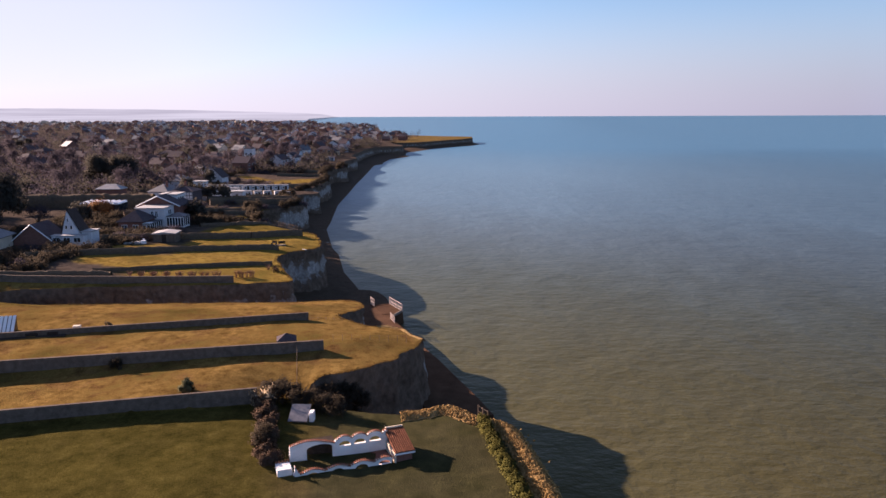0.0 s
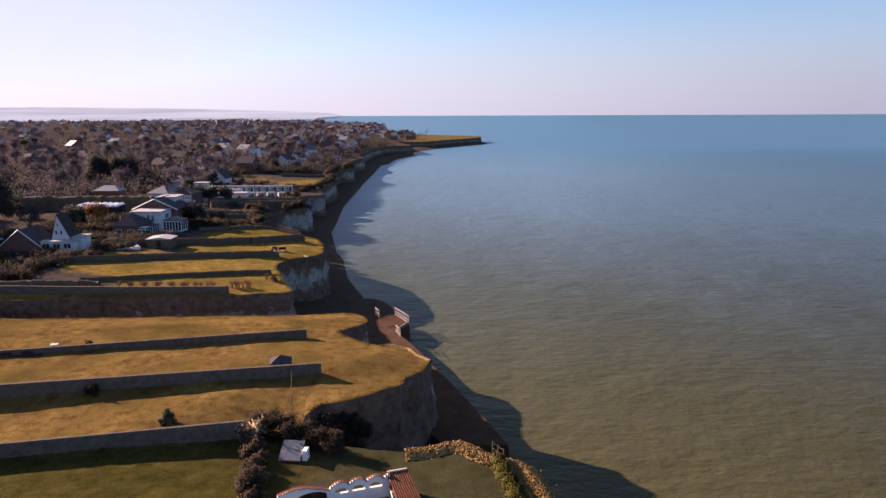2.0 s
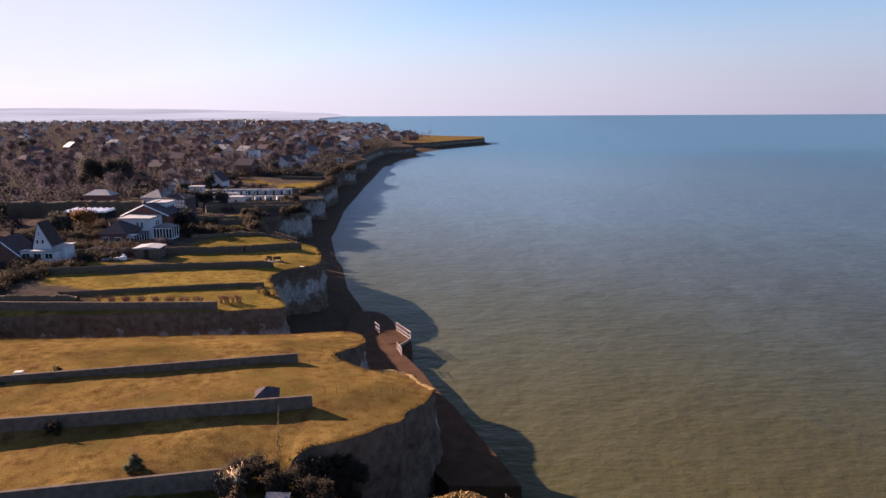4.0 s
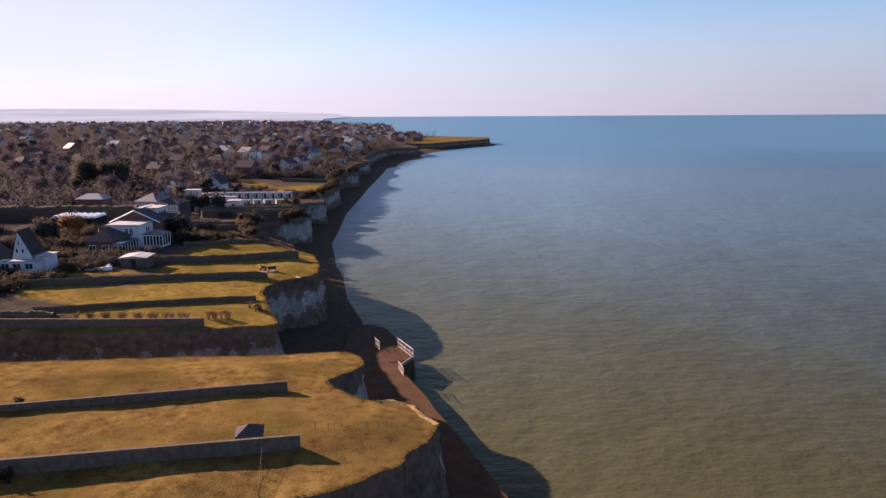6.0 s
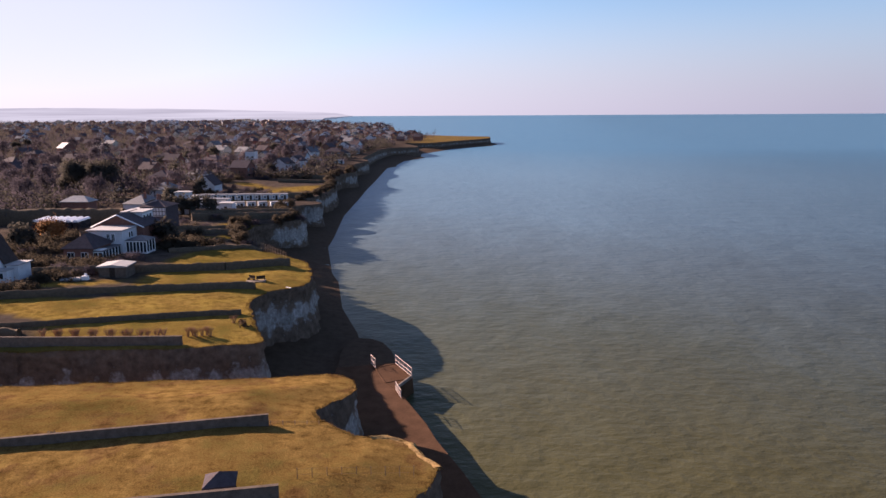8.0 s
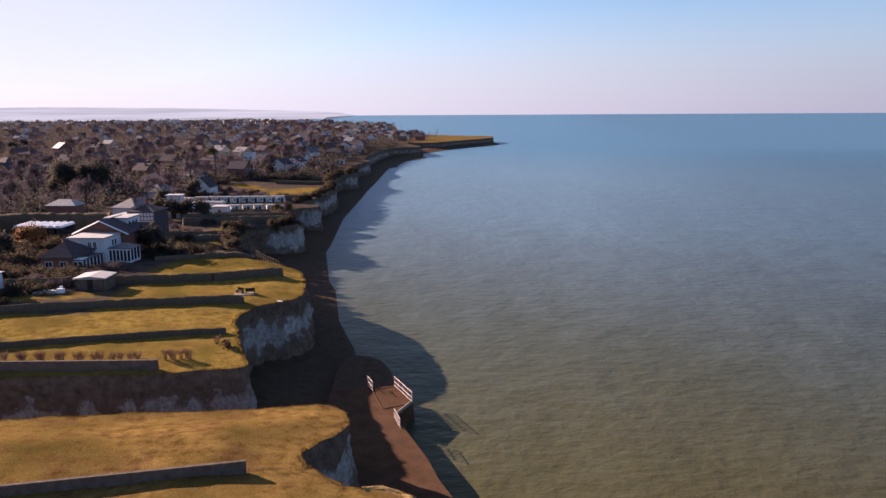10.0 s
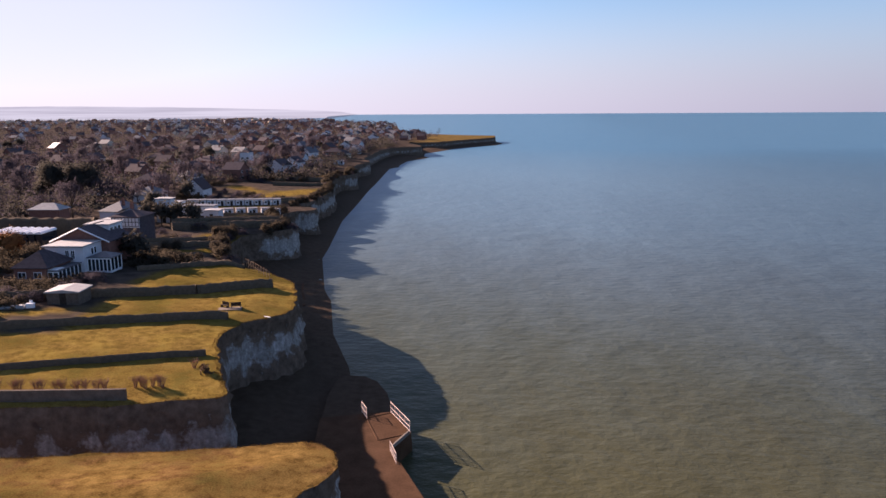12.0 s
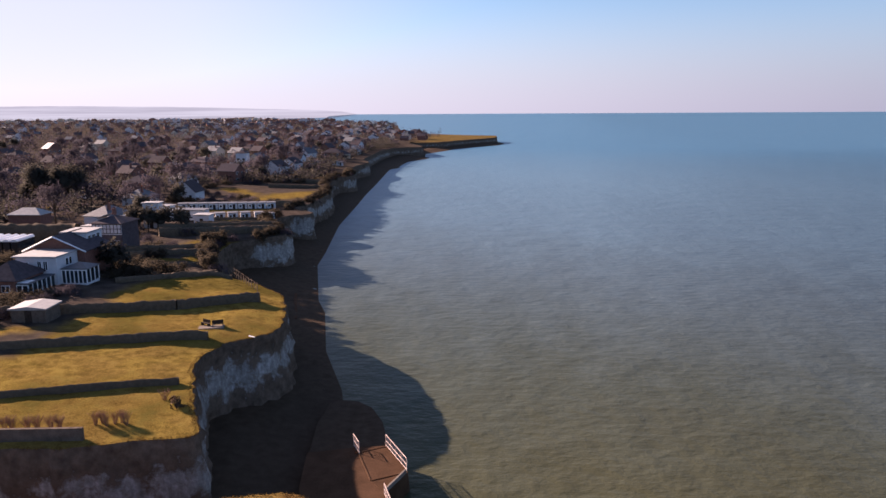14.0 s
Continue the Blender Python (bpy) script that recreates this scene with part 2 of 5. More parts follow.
# mesh helpers
def mesh_of(name, verts, faces, material, smooth=False):
    me = bpy.data.meshes.new(name)
    me.from_pydata([tuple(v) for v in verts], [], [tuple(int(i) for i in f) for f in faces])
    me.materials.append(material)
    if smooth:
        me.polygons.foreach_set("use_smooth", [True] * len(me.polygons))
    me.update()
    return me


def part(name, bm, material, parent=None, label=""):
    """Links a bmesh as one mesh object under a thing or a part."""
    me = bpy.data.meshes.new(name)
    bmesh.ops.recalc_face_normals(bm, faces=bm.faces)
    bm.to_mesh(me)
    bm.free()
    me.materials.append(material)
    ob = new(name, me)
    ob.parent = parent
    return tagged(ob, label=label)


def thing(name, label, category, m=None, group="", kind=""):
    ob = new(name)
    if m is not None:
        ob.matrix_basis = m
    return tagged(ob, label, category, group, kind)


def block(bm, x0, x1, y0, y1, z0, z1, bevel=0.0):
    """An upright box added to bm."""
    vs = [bm.verts.new(p) for p in ((x0, y0, z0), (x1, y0, z0), (x1, y1, z0), (x0, y1, z0), (x0, y0, z1), (x1, y0, z1), (x1, y1, z1), (x0, y1, z1))]
    fs = [bm.faces.new([vs[i] for i in f]) for f in ((0, 3, 2, 1), (4, 5, 6, 7), (0, 1, 5, 4), (1, 2, 6, 5), (2, 3, 7, 6), (3, 0, 4, 7))]
    if bevel:
        bmesh.ops.bevel(bm, geom=list({e for f in fs for e in f.edges}), offset=bevel, segments=1, affect="EDGES")
    return bm


def box(x0, x1, y0, y1, z0, z1, bevel=0.0):
    return block(bmesh.new(), x0, x1, y0, y1, z0, z1, bevel)


def prism(bm, poly, y0, y1):
    """A polygon in x and z, pushed from y0 to y1."""
    a = [bm.verts.new((x, y0, z)) for x, z in poly]
    b = [bm.verts.new((x, y1, z)) for x, z in poly]
    bm.faces.new(a)
    bm.faces.new(b[::-1])
    for i in range(len(poly)):
        j = (i + 1) % len(poly)
        bm.faces.new((a[j], a[i], b[i], b[j]))
    return bm


def rod(bm, a, b, r0, r1=None, sides=5):
    """A tapered rod from a to b."""
    a, b = Vector(a), Vector(b)
    q = (b - a).to_track_quat("Z", "Y")
    rings = []
    for c, r in ((a, r0), (b, r0 if r1 is None else r1)):
        rings.append([bm.verts.new(c + q @ Vector((r * math.cos(2 * math.pi * k / sides), r * math.sin(2 * math.pi * k / sides), 0))) for k in range(sides)])
    for k in range(sides):
        bm.faces.new((rings[0][k], rings[0][(k + 1) % sides], rings[1][(k + 1) % sides], rings[1][k]))
    bm.faces.new(rings[0][::-1])
    bm.faces.new(rings[1])
    return bm


# the lie of the land: cliff edge from south to north (x, y, height)
EDGE = [(24, -80, 9.5), (19, 20, 9.4), (15.5, 45, 9.4), (14.2, 58, 9.4), (13, 66, 9.4), (11.4, 72.6, 9.5), (8.3, 73.6, 9.6), (4.8, 76.4, 9.8),
        (0.6, 75.2, 9.5), (-5, 75.6, 9.5), (-9.5, 77, 9.7), (-12.3, 79.4, 10.3), (-11.4, 80.8, 11.3), (-9, 82.1, 11.6), (-5.6, 84.8, 11.4),
        (-2.6, 88.5, 11.2), (-0.5, 92.9, 11.0), (0.5, 96.6, 10.8), (0.1, 98.8, 10.7), (-2.1, 102.2, 10.7), (-4.5, 103.7, 10.9), (-7.2, 103.3, 11.1),
        (-10.5, 105.5, 11.3), (-12.9, 108.8, 11.2), (-12.2, 112.4, 10.5), (-10.3, 117.4, 9.9), (-10.9, 120.9, 9.6), (-12.9, 123.7, 9.5),
        (-16.0, 124.3, 9.5), (-21.4, 122.7, 9.6), (-29.0, 120.9, 10.0), (-37.5, 118.8, 10.5), (-47.9, 115.6, 11.2), (-58, 112.0, 12.0), (-67, 111.4, 12.4),
        (-75, 115.5, 12.2), (-73, 122.4, 11.8), (-62.5, 125.3, 11.6), (-52.6, 127, 11.4), (-36.6, 129.2, 11.2), (-29, 131.0, 11.2), (-26.0, 131.9, 11.2),
        (-26.6, 134.5, 11.4), (-28.7, 139, 11.6), (-31.6, 147, 11.7), (-33.4, 152.5, 11.6), (-33.2, 157.2, 11.4), (-31.6, 161.2, 11.3), (-29.2, 163.8, 11.2),
        (-27.2, 168.2, 11.0), (-27.9, 173.5, 10.9), (-29.2, 179, 10.8), (-31.0, 186.0, 10.6), (-33.0, 191.0, 10.4), (-36.6, 195.8, 10.1), (-41.0, 201.0, 9.9), (-47.3, 206.4, 9.6),
        (-53.4, 214.6, 9.6), (-57.6, 225.5, 9.6), (-60, 234.8, 9.5), (-61, 243, 9.5), (-59.5, 248.5, 9.5), (-55.3, 252.2, 9.6), (-50.8, 257.3, 9.7), (-49.7, 261, 9.7),
        (-51.5, 266, 9.5), (-56.5, 272, 9.4), (-60.6, 278, 9.4), (-61.4, 288, 9.4), (-59.2, 297.2, 9.4), (-55.6, 298.6, 9.4), (-53.2, 300.8, 9.4), (-52.9, 304.6, 9.4), (-56, 308.4, 9.4), (-62.5, 311.5, 9.4),
        (-61.6, 317, 9.4), (-59.8, 324, 9.4), (-58.7, 336, 9.4), (-58.4, 350, 9.5), (-58.8, 362, 9.5), (-60.8, 374, 9.5), (-65, 390, 9.5), (-68.3, 418, 9.5), (-67.8, 434, 9.5), (-64, 440, 9.5), (-62.6, 450, 9.5),
        (-66.2, 464, 9.6), (-71, 488, 9.7), (-72, 514, 9.7), (-68.8, 530, 9.7), (-69.4, 545, 9.8), (-76, 566, 10), (-77.5, 617, 10), (-77, 685, 10.1), (-69, 736, 9.6), (-50, 757, 9.2), (-53, 786, 9.2), (-70, 850, 8.8), (-64, 877, 8.2), (-40, 887, 8.1), (-24, 922, 8.1),
        (-7, 958, 8.1), (16, 1002, 8.0), (31, 1043, 8.0), (22, 1100, 8.0), (-58, 1171, 8.4), (-92, 1180, 10), (-120, 1260, 11), (-150, 1500, 11), (-178, 1750, 11), (-330, 2100, 11.5),
        (-560, 2450, 12), (-780, 2620, 13), (-1000, 3300, 17)]
# the edge of the water (y, x)
SHORE = [(-80, 30), (40, 16), (60, 12), (75, 8), (88, 4), (100, 0), (115, -4), (132, -10), (147, -14.5), (154, -16), (163, -17.2), (168, -17.8), (172, -18.8), (190, -25),
         (215, -30.4), (225, -34), (263, -42.6), (280, -44), (335, -50), (400, -53), (437, -55.2), (488, -57), (564, -60.4), (600, -62), (606, -60.8), (618, -55.3), (630, -58),
         (684, -56), (718, -44), (738, -39.3), (752, -46), (800, -48), (819, -41), (899, -18), (954, 14), (979, 31), (1023, 42), (1060, 38), (1150, 22)]
INLAND = ((-80, 9.8), (40, 10.0), (60, 10.4), (70, 10.7), (76, 11.9), (88, 11.95), (105, 12.0), (114, 11.8), (125, 11.4), (150, 11.8), (180, 11.4), (215, 11.0), (245, 10.4), (300, 9.8), (400, 10.0), (850, 10.5), (940, 8.8), (1150, 9), (1300, 12), (2500, 13), (3300, 18), (4400, 34))


def smooth01(v):
    v = np.clip(v, 0, 1)
    return v * v * (3 - 2 * v)


def rise(y):
    """How far the sheet of the sea climbs towards the horizon."""
    return 25.0 * np.clip((np.asarray(y, float) - 1800) / 3100, 0, None) ** 2


def edge_of(pts):
    """Distance of points to the cliff edge, and the height of the edge there."""
    e = np.array(EDGE)
    best, total, height = np.full(len(pts), 1e9), np.zeros(len(pts)), np.zeros(len(pts))
    for a, b in zip(e[:-1], e[1:]):
        d = b[:2] - a[:2]
        k = np.clip(((pts - a[:2]) @ d) / (d @ d), 0, 1)
        dist = np.hypot(*(pts - a[:2] - k[:, None] * d).T)
        best = np.minimum(best, dist)
        w = 1 / (dist + 0.15) ** 4
        total += w
        height += w * (a[2] + k * (b[2] - a[2]))
    height /= total
    return best, height


def is_land(pts):
    poly = np.array([p[:2] for p in EDGE] + [(-4000, 3600), (-4000, -80)])
    inside = np.zeros(len(pts), bool)
    for a, b in zip(poly, np.roll(poly, -1, 0)):
        if a[1] != b[1]:
            cross = (a[1] > pts[:, 1]) != (b[1] > pts[:, 1])
            inside ^= cross & (pts[:, 0] < (b[0] - a[0]) * (pts[:, 1] - a[1]) / (b[1] - a[1]) + a[0])
    return inside


def lawn_wall(x):
    """The line of the flint wall beside the green lawn."""
    return 75.6 + 0.256 * (x + 16.8)


def heights(pts):
    pts = np.asarray(pts, float)
    d, z = edge_of(pts)
    flat = np.interp(pts[:, 1], *zip(*INLAND))
    # the green lawn lies lower than the gardens behind its wall
    lawn = np.interp(pts[:, 1], (-80, 40, 70), (9.8, 10.0, 10.7))
    flat = np.where(pts[:, 1] < 80, lawn + (np.maximum(flat, 11.9) - lawn) * smooth01((pts[:, 1] - lawn_wall(pts[:, 0]) + 0.3) / 0.6), flat)
    # the strip before the tall wall lies lower inland
    strip = smooth01((89.8 + 0.2338 * (pts[:, 0] + 11.9) - pts[:, 1]) / 0.6) * (pts[:, 1] > lawn_wall(pts[:, 0])) * (pts[:, 0] < -12)
    flat = flat - strip * np.interp(pts[:, 0], (-48, -20), (0.65, 0.1))
    climb = np.interp(pts[:, 1], (88, 112, 150, 900, 1100), (0.0, 0.028, 0.038, 0.038, 0))
    flat = flat + climb * np.clip(-pts[:, 0] - np.interp(pts[:, 1], (185, 215, 260, 400), (28, 45, 55, 65)), 0, 50)
    wide = np.interp(pts[:, 1], (70, 85, 107, 113, 124, 128), (18, 9, 9, 13, 13, 7))
    w = smooth01((d - np.interp(pts[:, 1], (70, 85), (5, -0.5))) / wide)
    terrace = (pts[:, 1] < 78) & (pts[:, 0] > -30)
    w = np.where(terrace, w * smooth01((-12.0 - pts[:, 0]) / 6), w)
    return z + (flat - z) * w + rise(pts[:, 1])


def ground(x, y):
    return float(heights([(x, y)])[0])


def curve_points(pts, step):
    """A line of points through pts at even steps, with rounded corners."""
    out = []
    n = len(pts)
    for i in range(n - 1):
        p0, p1, p2, p3 = (np.array(pts[min(max(k, 0), n - 1)], float) for k in (i - 1, i, i + 1, i + 2))
        length = np.hypot(*(p2 - p1)[:2])
        m = max(1, int(math.ceil(length / step(p1[1]))))
        for k in range(m):
            t = k / m
            out.append(0.5 * (2 * p1 + (p2 - p0) * t + (2 * p0 - 5 * p1 + 4 * p2 - p3) * t * t + (3 * p1 - p0 - 3 * p2 + p3) * t**3) if length < 70
                       else p1 + (p2 - p1) * t)
    out.append(np.array(pts[-1], float))
    return np.array(out)


def fractal(x, y, z, size):
    return noise.fractal(Vector((x, y, z)) / size, 0.9, 2.0, 4)


LINE = curve_points(EDGE, lambda y: 0.9 if y < 330 else (2 if y < 560 else 14))
for p in LINE:
    wob = 0.55 if p[1] < 900 else 0
    p[0] += wob * fractal(p[0], p[1], 3, 3.5)
    p[1] += wob * fractal(p[0], p[1], 9, 3.5)
    p[0] += 0.45 * wob * fractal(p[0], p[1], 5, 0.9)


def build_ground():
    from mathutils.geometry import delaunay_2d_cdt
    rng = np.random.default_rng(4)
    outline = [tuple(p[:2]) for p in LINE] + [(-4000.0, 3600.0), (-4000.0, -80.0)]
    pts = []
    for x0, x1, y0, y1, s in ((-95, 26, 38, 205, 1.6), (-105, -30, 205, 310, 2.2), (-150, -105, 205, 310, 5), (-150, -30, 310, 420, 4), (-95, 26, -80, 38, 8), (-700, 20, 420, 1150, 26), (-700, -95, -80, 205, 22),
                              (-700, -150, 205, 420, 20), (-3900, -100, 1150, 3550, 130), (-3900, -700, -80, 1150, 130)):
        gx, gy = np.meshgrid(np.arange(x0, x1, s), np.arange(y0, y1, s))
        g = np.c_[gx.ravel(), gy.ravel()] + rng.uniform(-0.3, 0.3, (gx.size, 2)) * s
        pts.append(g)
    for o in (-0.42, 0.42):
        x = np.arange(-95, -13, 1.2)
        pts.append(np.c_[x, lawn_wall(x) + o])
        pts.append(np.c_[x, 89.5 + 0.2338 * (x + 11.9) + o])
    pts = np.concatenate(pts)
    d, _ = edge_of(pts)
    pts = pts[is_land(pts) & (d > 0.7)]
    n = len(outline)
    verts, _, faces, *_ = delaunay_2d_cdt([Vector(p) for p in outline] + [Vector(p) for p in pts], [], [list(range(n))], 1, 1e-5)
    xy = np.array([tuple(v) for v in verts])
    z = heights(xy)
    d, _ = edge_of(xy)
    lump = np.array([fractal(x, y, 0, 5.0) for x, y in xy])
    z += lump * 0.16 * smooth01(d / 2.0) * (xy[:, 1] < 400)
    ob = new("ground", mesh_of("ground", np.c_[xy, z], faces, GRASS, True))
    kinds = ob.data.attributes.new("kind", "FLOAT_COLOR", "POINT")
    x, y = xy.T
    wild = fractal_array(xy, 14.0)
    green = np.clip(smooth01((76.2 + 0.256 * (x + 17) - y) / 1.0) * smooth01((6 - x) / 16) * 0.8 + smooth01((y - 186) / 4) * smooth01((234 - y) / 4) * 0.5 + smooth01((-52 - x) / 14) * smooth01((y - 108) / 3) * smooth01((124 - y) / 4) * 0.5, 0, 1)
    town = smooth01((y - (205 + 0.9 * np.minimum(x + 47, 0) + 1.0 * np.maximum(x + 47, 0))) / 3) * smooth01((-x - 34) / 6) * smooth01((y - 170) / 4)
    # left of the lawns the soil colour also paints in shade on the gardens
    town = np.maximum(town, smooth01((-x - np.interp(y, (126, 138, 140, 147, 150, 160, 172, 180), (56, 58, 71, 72, 56, 55, 56, 57)) + 4 * wild) / 3) * smooth01((y - 127) / 3))
    for cx, cy, rx, ry, lean in LAWNS:
        town *= 1 - smooth01(2.4 - 2.0 * np.maximum(np.abs(x - cx) / rx, np.abs(y - cy - lean * (x - cx)) / ry) + 0.3 * wild)
    near = smooth01((x + 14) / 8) * (y < 76)
    green, town = np.maximum(green, near), np.maximum(town, 0.3 * near)
    head = smooth01((y - 850 - 0.2 * (x + 80)) / 15) * smooth01((1180 - y) / 20) * smooth01((x + 75) / 14)
    town *= 1 - 0.7 * head
    mown = smooth01((y - 124) / 3) * smooth01((420 - y) / 40)
    town, mown = np.maximum(town, 0.35 * head), np.maximum(mown, 0.5 * head)
    kinds.data.foreach_set("color", np.c_[green, town, mown, 0 * x + 1].ravel().astype(np.float32))
    return tagged(ob, "golden winter grass on a chalk cliff top", "ground", kind="structure")


def fractal_array(xy, size):
    return np.array([fractal(x, y, 5, size) for x, y in xy])


# lawns and clearings among the houses (centre, half sizes)
LAWNS = [(-62.5, 215.5, 9.0, 1.5, 0.25), (-58.5, 219.5, 4.0, 2.6, 0.6), (-73, 222, 3.0, 1.4, 0.2), (-61.5, 241, 8.0, 6.0, 0.6), (-69, 280, 9, 2.6, 0.9), (-71, 347, 12, 13, 1.0), (-93, 352, 10, 6, -1.0),
         (-150, 300, 10, 4, 0), (-95, 420, 18, 5, 0), (-82, 299, 15, 2.0, 0.45), (-68.5, 157.5, 9, 2.0, 0.4)]


def build_cliff():
    """The chalk face: a sheet from the edge down to the beach, with ledges and hollows."""
    n, rows = len(LINE), 13
    d = np.gradient(LINE[:, :2], axis=0)
    d /= np.maximum(np.hypot(*d.T), 1e-6)[:, None]
    kernel = np.ones(5) / 5
    out = np.c_[np.convolve(d[:, 1], kernel, "same"), np.convolve(-d[:, 0], kernel, "same")]
    # gullies between the spurs are overgrown and painted darker for shade, the noses of the spurs are bare
    wide = np.array([np.average(LINE[:, 0], weights=np.exp(-((LINE[:, 1] - y) / 16) ** 2)) for y in LINE[:, 1]])
    hollow = np.clip((wide - LINE[:, 0] - 0.6) / 3.0, -0.35, 1) * (LINE[:, 1] > 205) * (LINE[:, 1] < 720)
    verts, growth_and_shade = [], []
    for i in range(n):
        x, y, z = LINE[i]
        z = z + float(rise(y))
        for k in range(rows):
            t = k / (rows - 1)
            zz = z + (0.4 - z) * t
            lean = 0.15 + 1.0 * t**1.6
            near = 1.0 if y < 520 else 0.4
            bulge = near * (0.75 * fractal(x, y, zz * 0.6, 3.2) + 0.35 * fractal(x, y, zz, 1.1)) * min(1, k / 2)
            o = lean + bulge if k else -0.02
            verts.append((x + out[i, 0] * o, y + out[i, 1] * o, zz + (0.03 if k == 0 else 0)))
            growth_and_shade.append(max(0.0, 1.0 - 2.6 * t) + 1.1 * max(0.0, t - 0.5) / 0.5 * (0.0 if 116 < y < 131 and x < -24 else 1.0) + (0.55 * max(0.0, 1 - abs(y - 122) / 9) * (1 - 0.4 * t) if -70 < x < -24 else 0) + (0.8 if y < 97 else 0) + 0.9 * hollow[i] + (0.25 if y > 330 else 0))
    faces = [(i * rows + k, i * rows + k + 1, (i + 1) * rows + k + 1, (i + 1) * rows + k) for i in range(n - 1) for k in range(rows - 1)]
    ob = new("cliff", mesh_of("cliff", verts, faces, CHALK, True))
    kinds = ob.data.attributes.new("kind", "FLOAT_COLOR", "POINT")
    g = np.array(growth_and_shade)
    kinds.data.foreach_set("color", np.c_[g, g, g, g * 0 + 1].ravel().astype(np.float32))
    return tagged(ob, "weathered white chalk cliff with brown soil at its brow", "cliff", kind="structure")


def shore_x(y):
    return np.interp(y, *zip(*SHORE))


def build_beach():
    ys = np.r_[np.arange(-80, 300, 1.5), np.arange(300, 1150, 7)]
    ds = np.r_[-14, -8, -5, -3, np.arange(-2, 20, 1.0), np.arange(20, 95, 5)]
    verts = []
    for y in ys:
        for d in ds:
            x = shore_x(y) - d
            z = np.interp(d, (-14, -3, 0, 6, 14, 20, 95), (-2.5, -0.5, 0.02, 0.7, 1.9, 2.3, 7.0))
            verts.append((x, y, z + 0.22 * fractal(x, y, 0, 2.5) * (d > 0.5)))
    m = len(ds)
    faces = [(i * m + k, i * m + k + 1, (i + 1) * m + k + 1, (i + 1) * m + k) for i in range(len(ys) - 1) for k in range(m - 1)]
    return tagged(new("beach", mesh_of("beach", verts, faces, SHINGLE, True)), "dark wet shingle beach below the cliffs", "beach", kind="structure")


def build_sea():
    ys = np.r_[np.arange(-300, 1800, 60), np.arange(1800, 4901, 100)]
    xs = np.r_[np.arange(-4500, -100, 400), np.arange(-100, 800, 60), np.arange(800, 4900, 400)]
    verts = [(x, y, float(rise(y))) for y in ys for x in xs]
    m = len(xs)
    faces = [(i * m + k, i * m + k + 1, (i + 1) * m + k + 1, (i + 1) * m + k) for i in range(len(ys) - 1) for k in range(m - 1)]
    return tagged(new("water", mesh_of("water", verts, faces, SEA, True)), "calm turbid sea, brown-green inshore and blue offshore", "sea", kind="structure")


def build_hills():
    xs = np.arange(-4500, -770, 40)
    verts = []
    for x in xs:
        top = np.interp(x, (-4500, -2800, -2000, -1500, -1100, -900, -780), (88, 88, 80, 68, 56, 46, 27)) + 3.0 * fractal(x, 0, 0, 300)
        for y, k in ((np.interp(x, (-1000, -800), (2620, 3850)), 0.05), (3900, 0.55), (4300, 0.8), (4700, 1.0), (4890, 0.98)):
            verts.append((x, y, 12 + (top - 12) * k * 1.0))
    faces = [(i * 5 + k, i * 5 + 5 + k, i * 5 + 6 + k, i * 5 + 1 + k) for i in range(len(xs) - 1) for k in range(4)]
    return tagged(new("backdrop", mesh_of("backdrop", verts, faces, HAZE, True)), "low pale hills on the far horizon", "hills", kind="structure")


build_ground()
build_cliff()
build_beach()
build_sea()
build_hills()


# garden walls and hedges running back from the cliff
def garden_wall(a, b, tops, thick, material, name, label, rough=0.0):
    """An upright wall, or with some roughness a ragged hedge with a rounded crest, along the ground from a to b."""
    a, b = np.array(a, float), np.array(b, float)
    length = np.hypot(*(b - a))
    n = max(2, int(length / (0.45 if rough and length < 70 else 0.8)))
    u = (b - a) / length
    side = np.array((-u[1], u[0])) * thick / 2
    if rough:
        section = ((1.0, 0.0), (1.02, 0.4), (0.8, 0.68), (0.25, 0.9), (-0.4, 1.0), (-0.8, 0.88), (-1.02, 0.5), (-1.0, 0.0))
    else:
        section = ((1.0, 0.0), (1.0, 0.5), (0.92, 1.0), (-0.92, 1.0), (-1.0, 0.5), (-1.0, 0.0))
    verts, m = [], len(section)
    for i in range(n + 1):
        c = a + (b - a) * i / n
        z0 = ground(*c) - 0.3
        zt = z0 + 0.3 + tops if isinstance(tops, float) else tops[0] + (tops[1] - tops[0]) * i / n
        zt += rough * (fractal(c[0], c[1], 1, 2.0) + 0.7 * fractal(c[0], c[1], 7, 0.7))
        for s, f in section:
            z = z0 + (zt - z0) * f
            if rough:
                s *= 1 + rough * 1.2 * fractal(c[0] + s, c[1], z, 1.2)
                z += 0.5 * rough * f * fractal(c[0] + 3 * s, c[1], 4, 0.6)
            verts.append((*(c + side * s), z))
    faces = [(i * m + k, i * m + k + 1, i * m + m + k + 1, i * m + m + k) for i in range(n) for k in range(m - 1)]
    faces += [tuple(range(m)), tuple(n * m + k for k in reversed(range(m)))]
    return tagged(new(name, mesh_of(name, verts, faces, material, bool(rough))), label, "hedge" if "hedge" in name else "wall")


garden_wall((-66, 63.0), (-16.8, 75.6), (12.45, 12.4), 0.35, FLINT, "garden_wall", "long grey flint garden wall beside the green lawn")
garden_wall((-80, 74.6), (-11.9, 89.9), (13.45, 13.3), 0.4, FLINT, "garden_wall", "tall grey garden wall ending near the cliff")
garden_wall((-64, 92.1), (-16.76, 104.2), (12.95, 13.0), 0.35, FLINT, "garden_wall", "dark garden wall crossing golden grass")
garden_wall((-78, 125.9), (-36.3, 130.6), 1.3, 0.4, FLINT, "garden_wall", "grey wall with bare shrubs behind it")
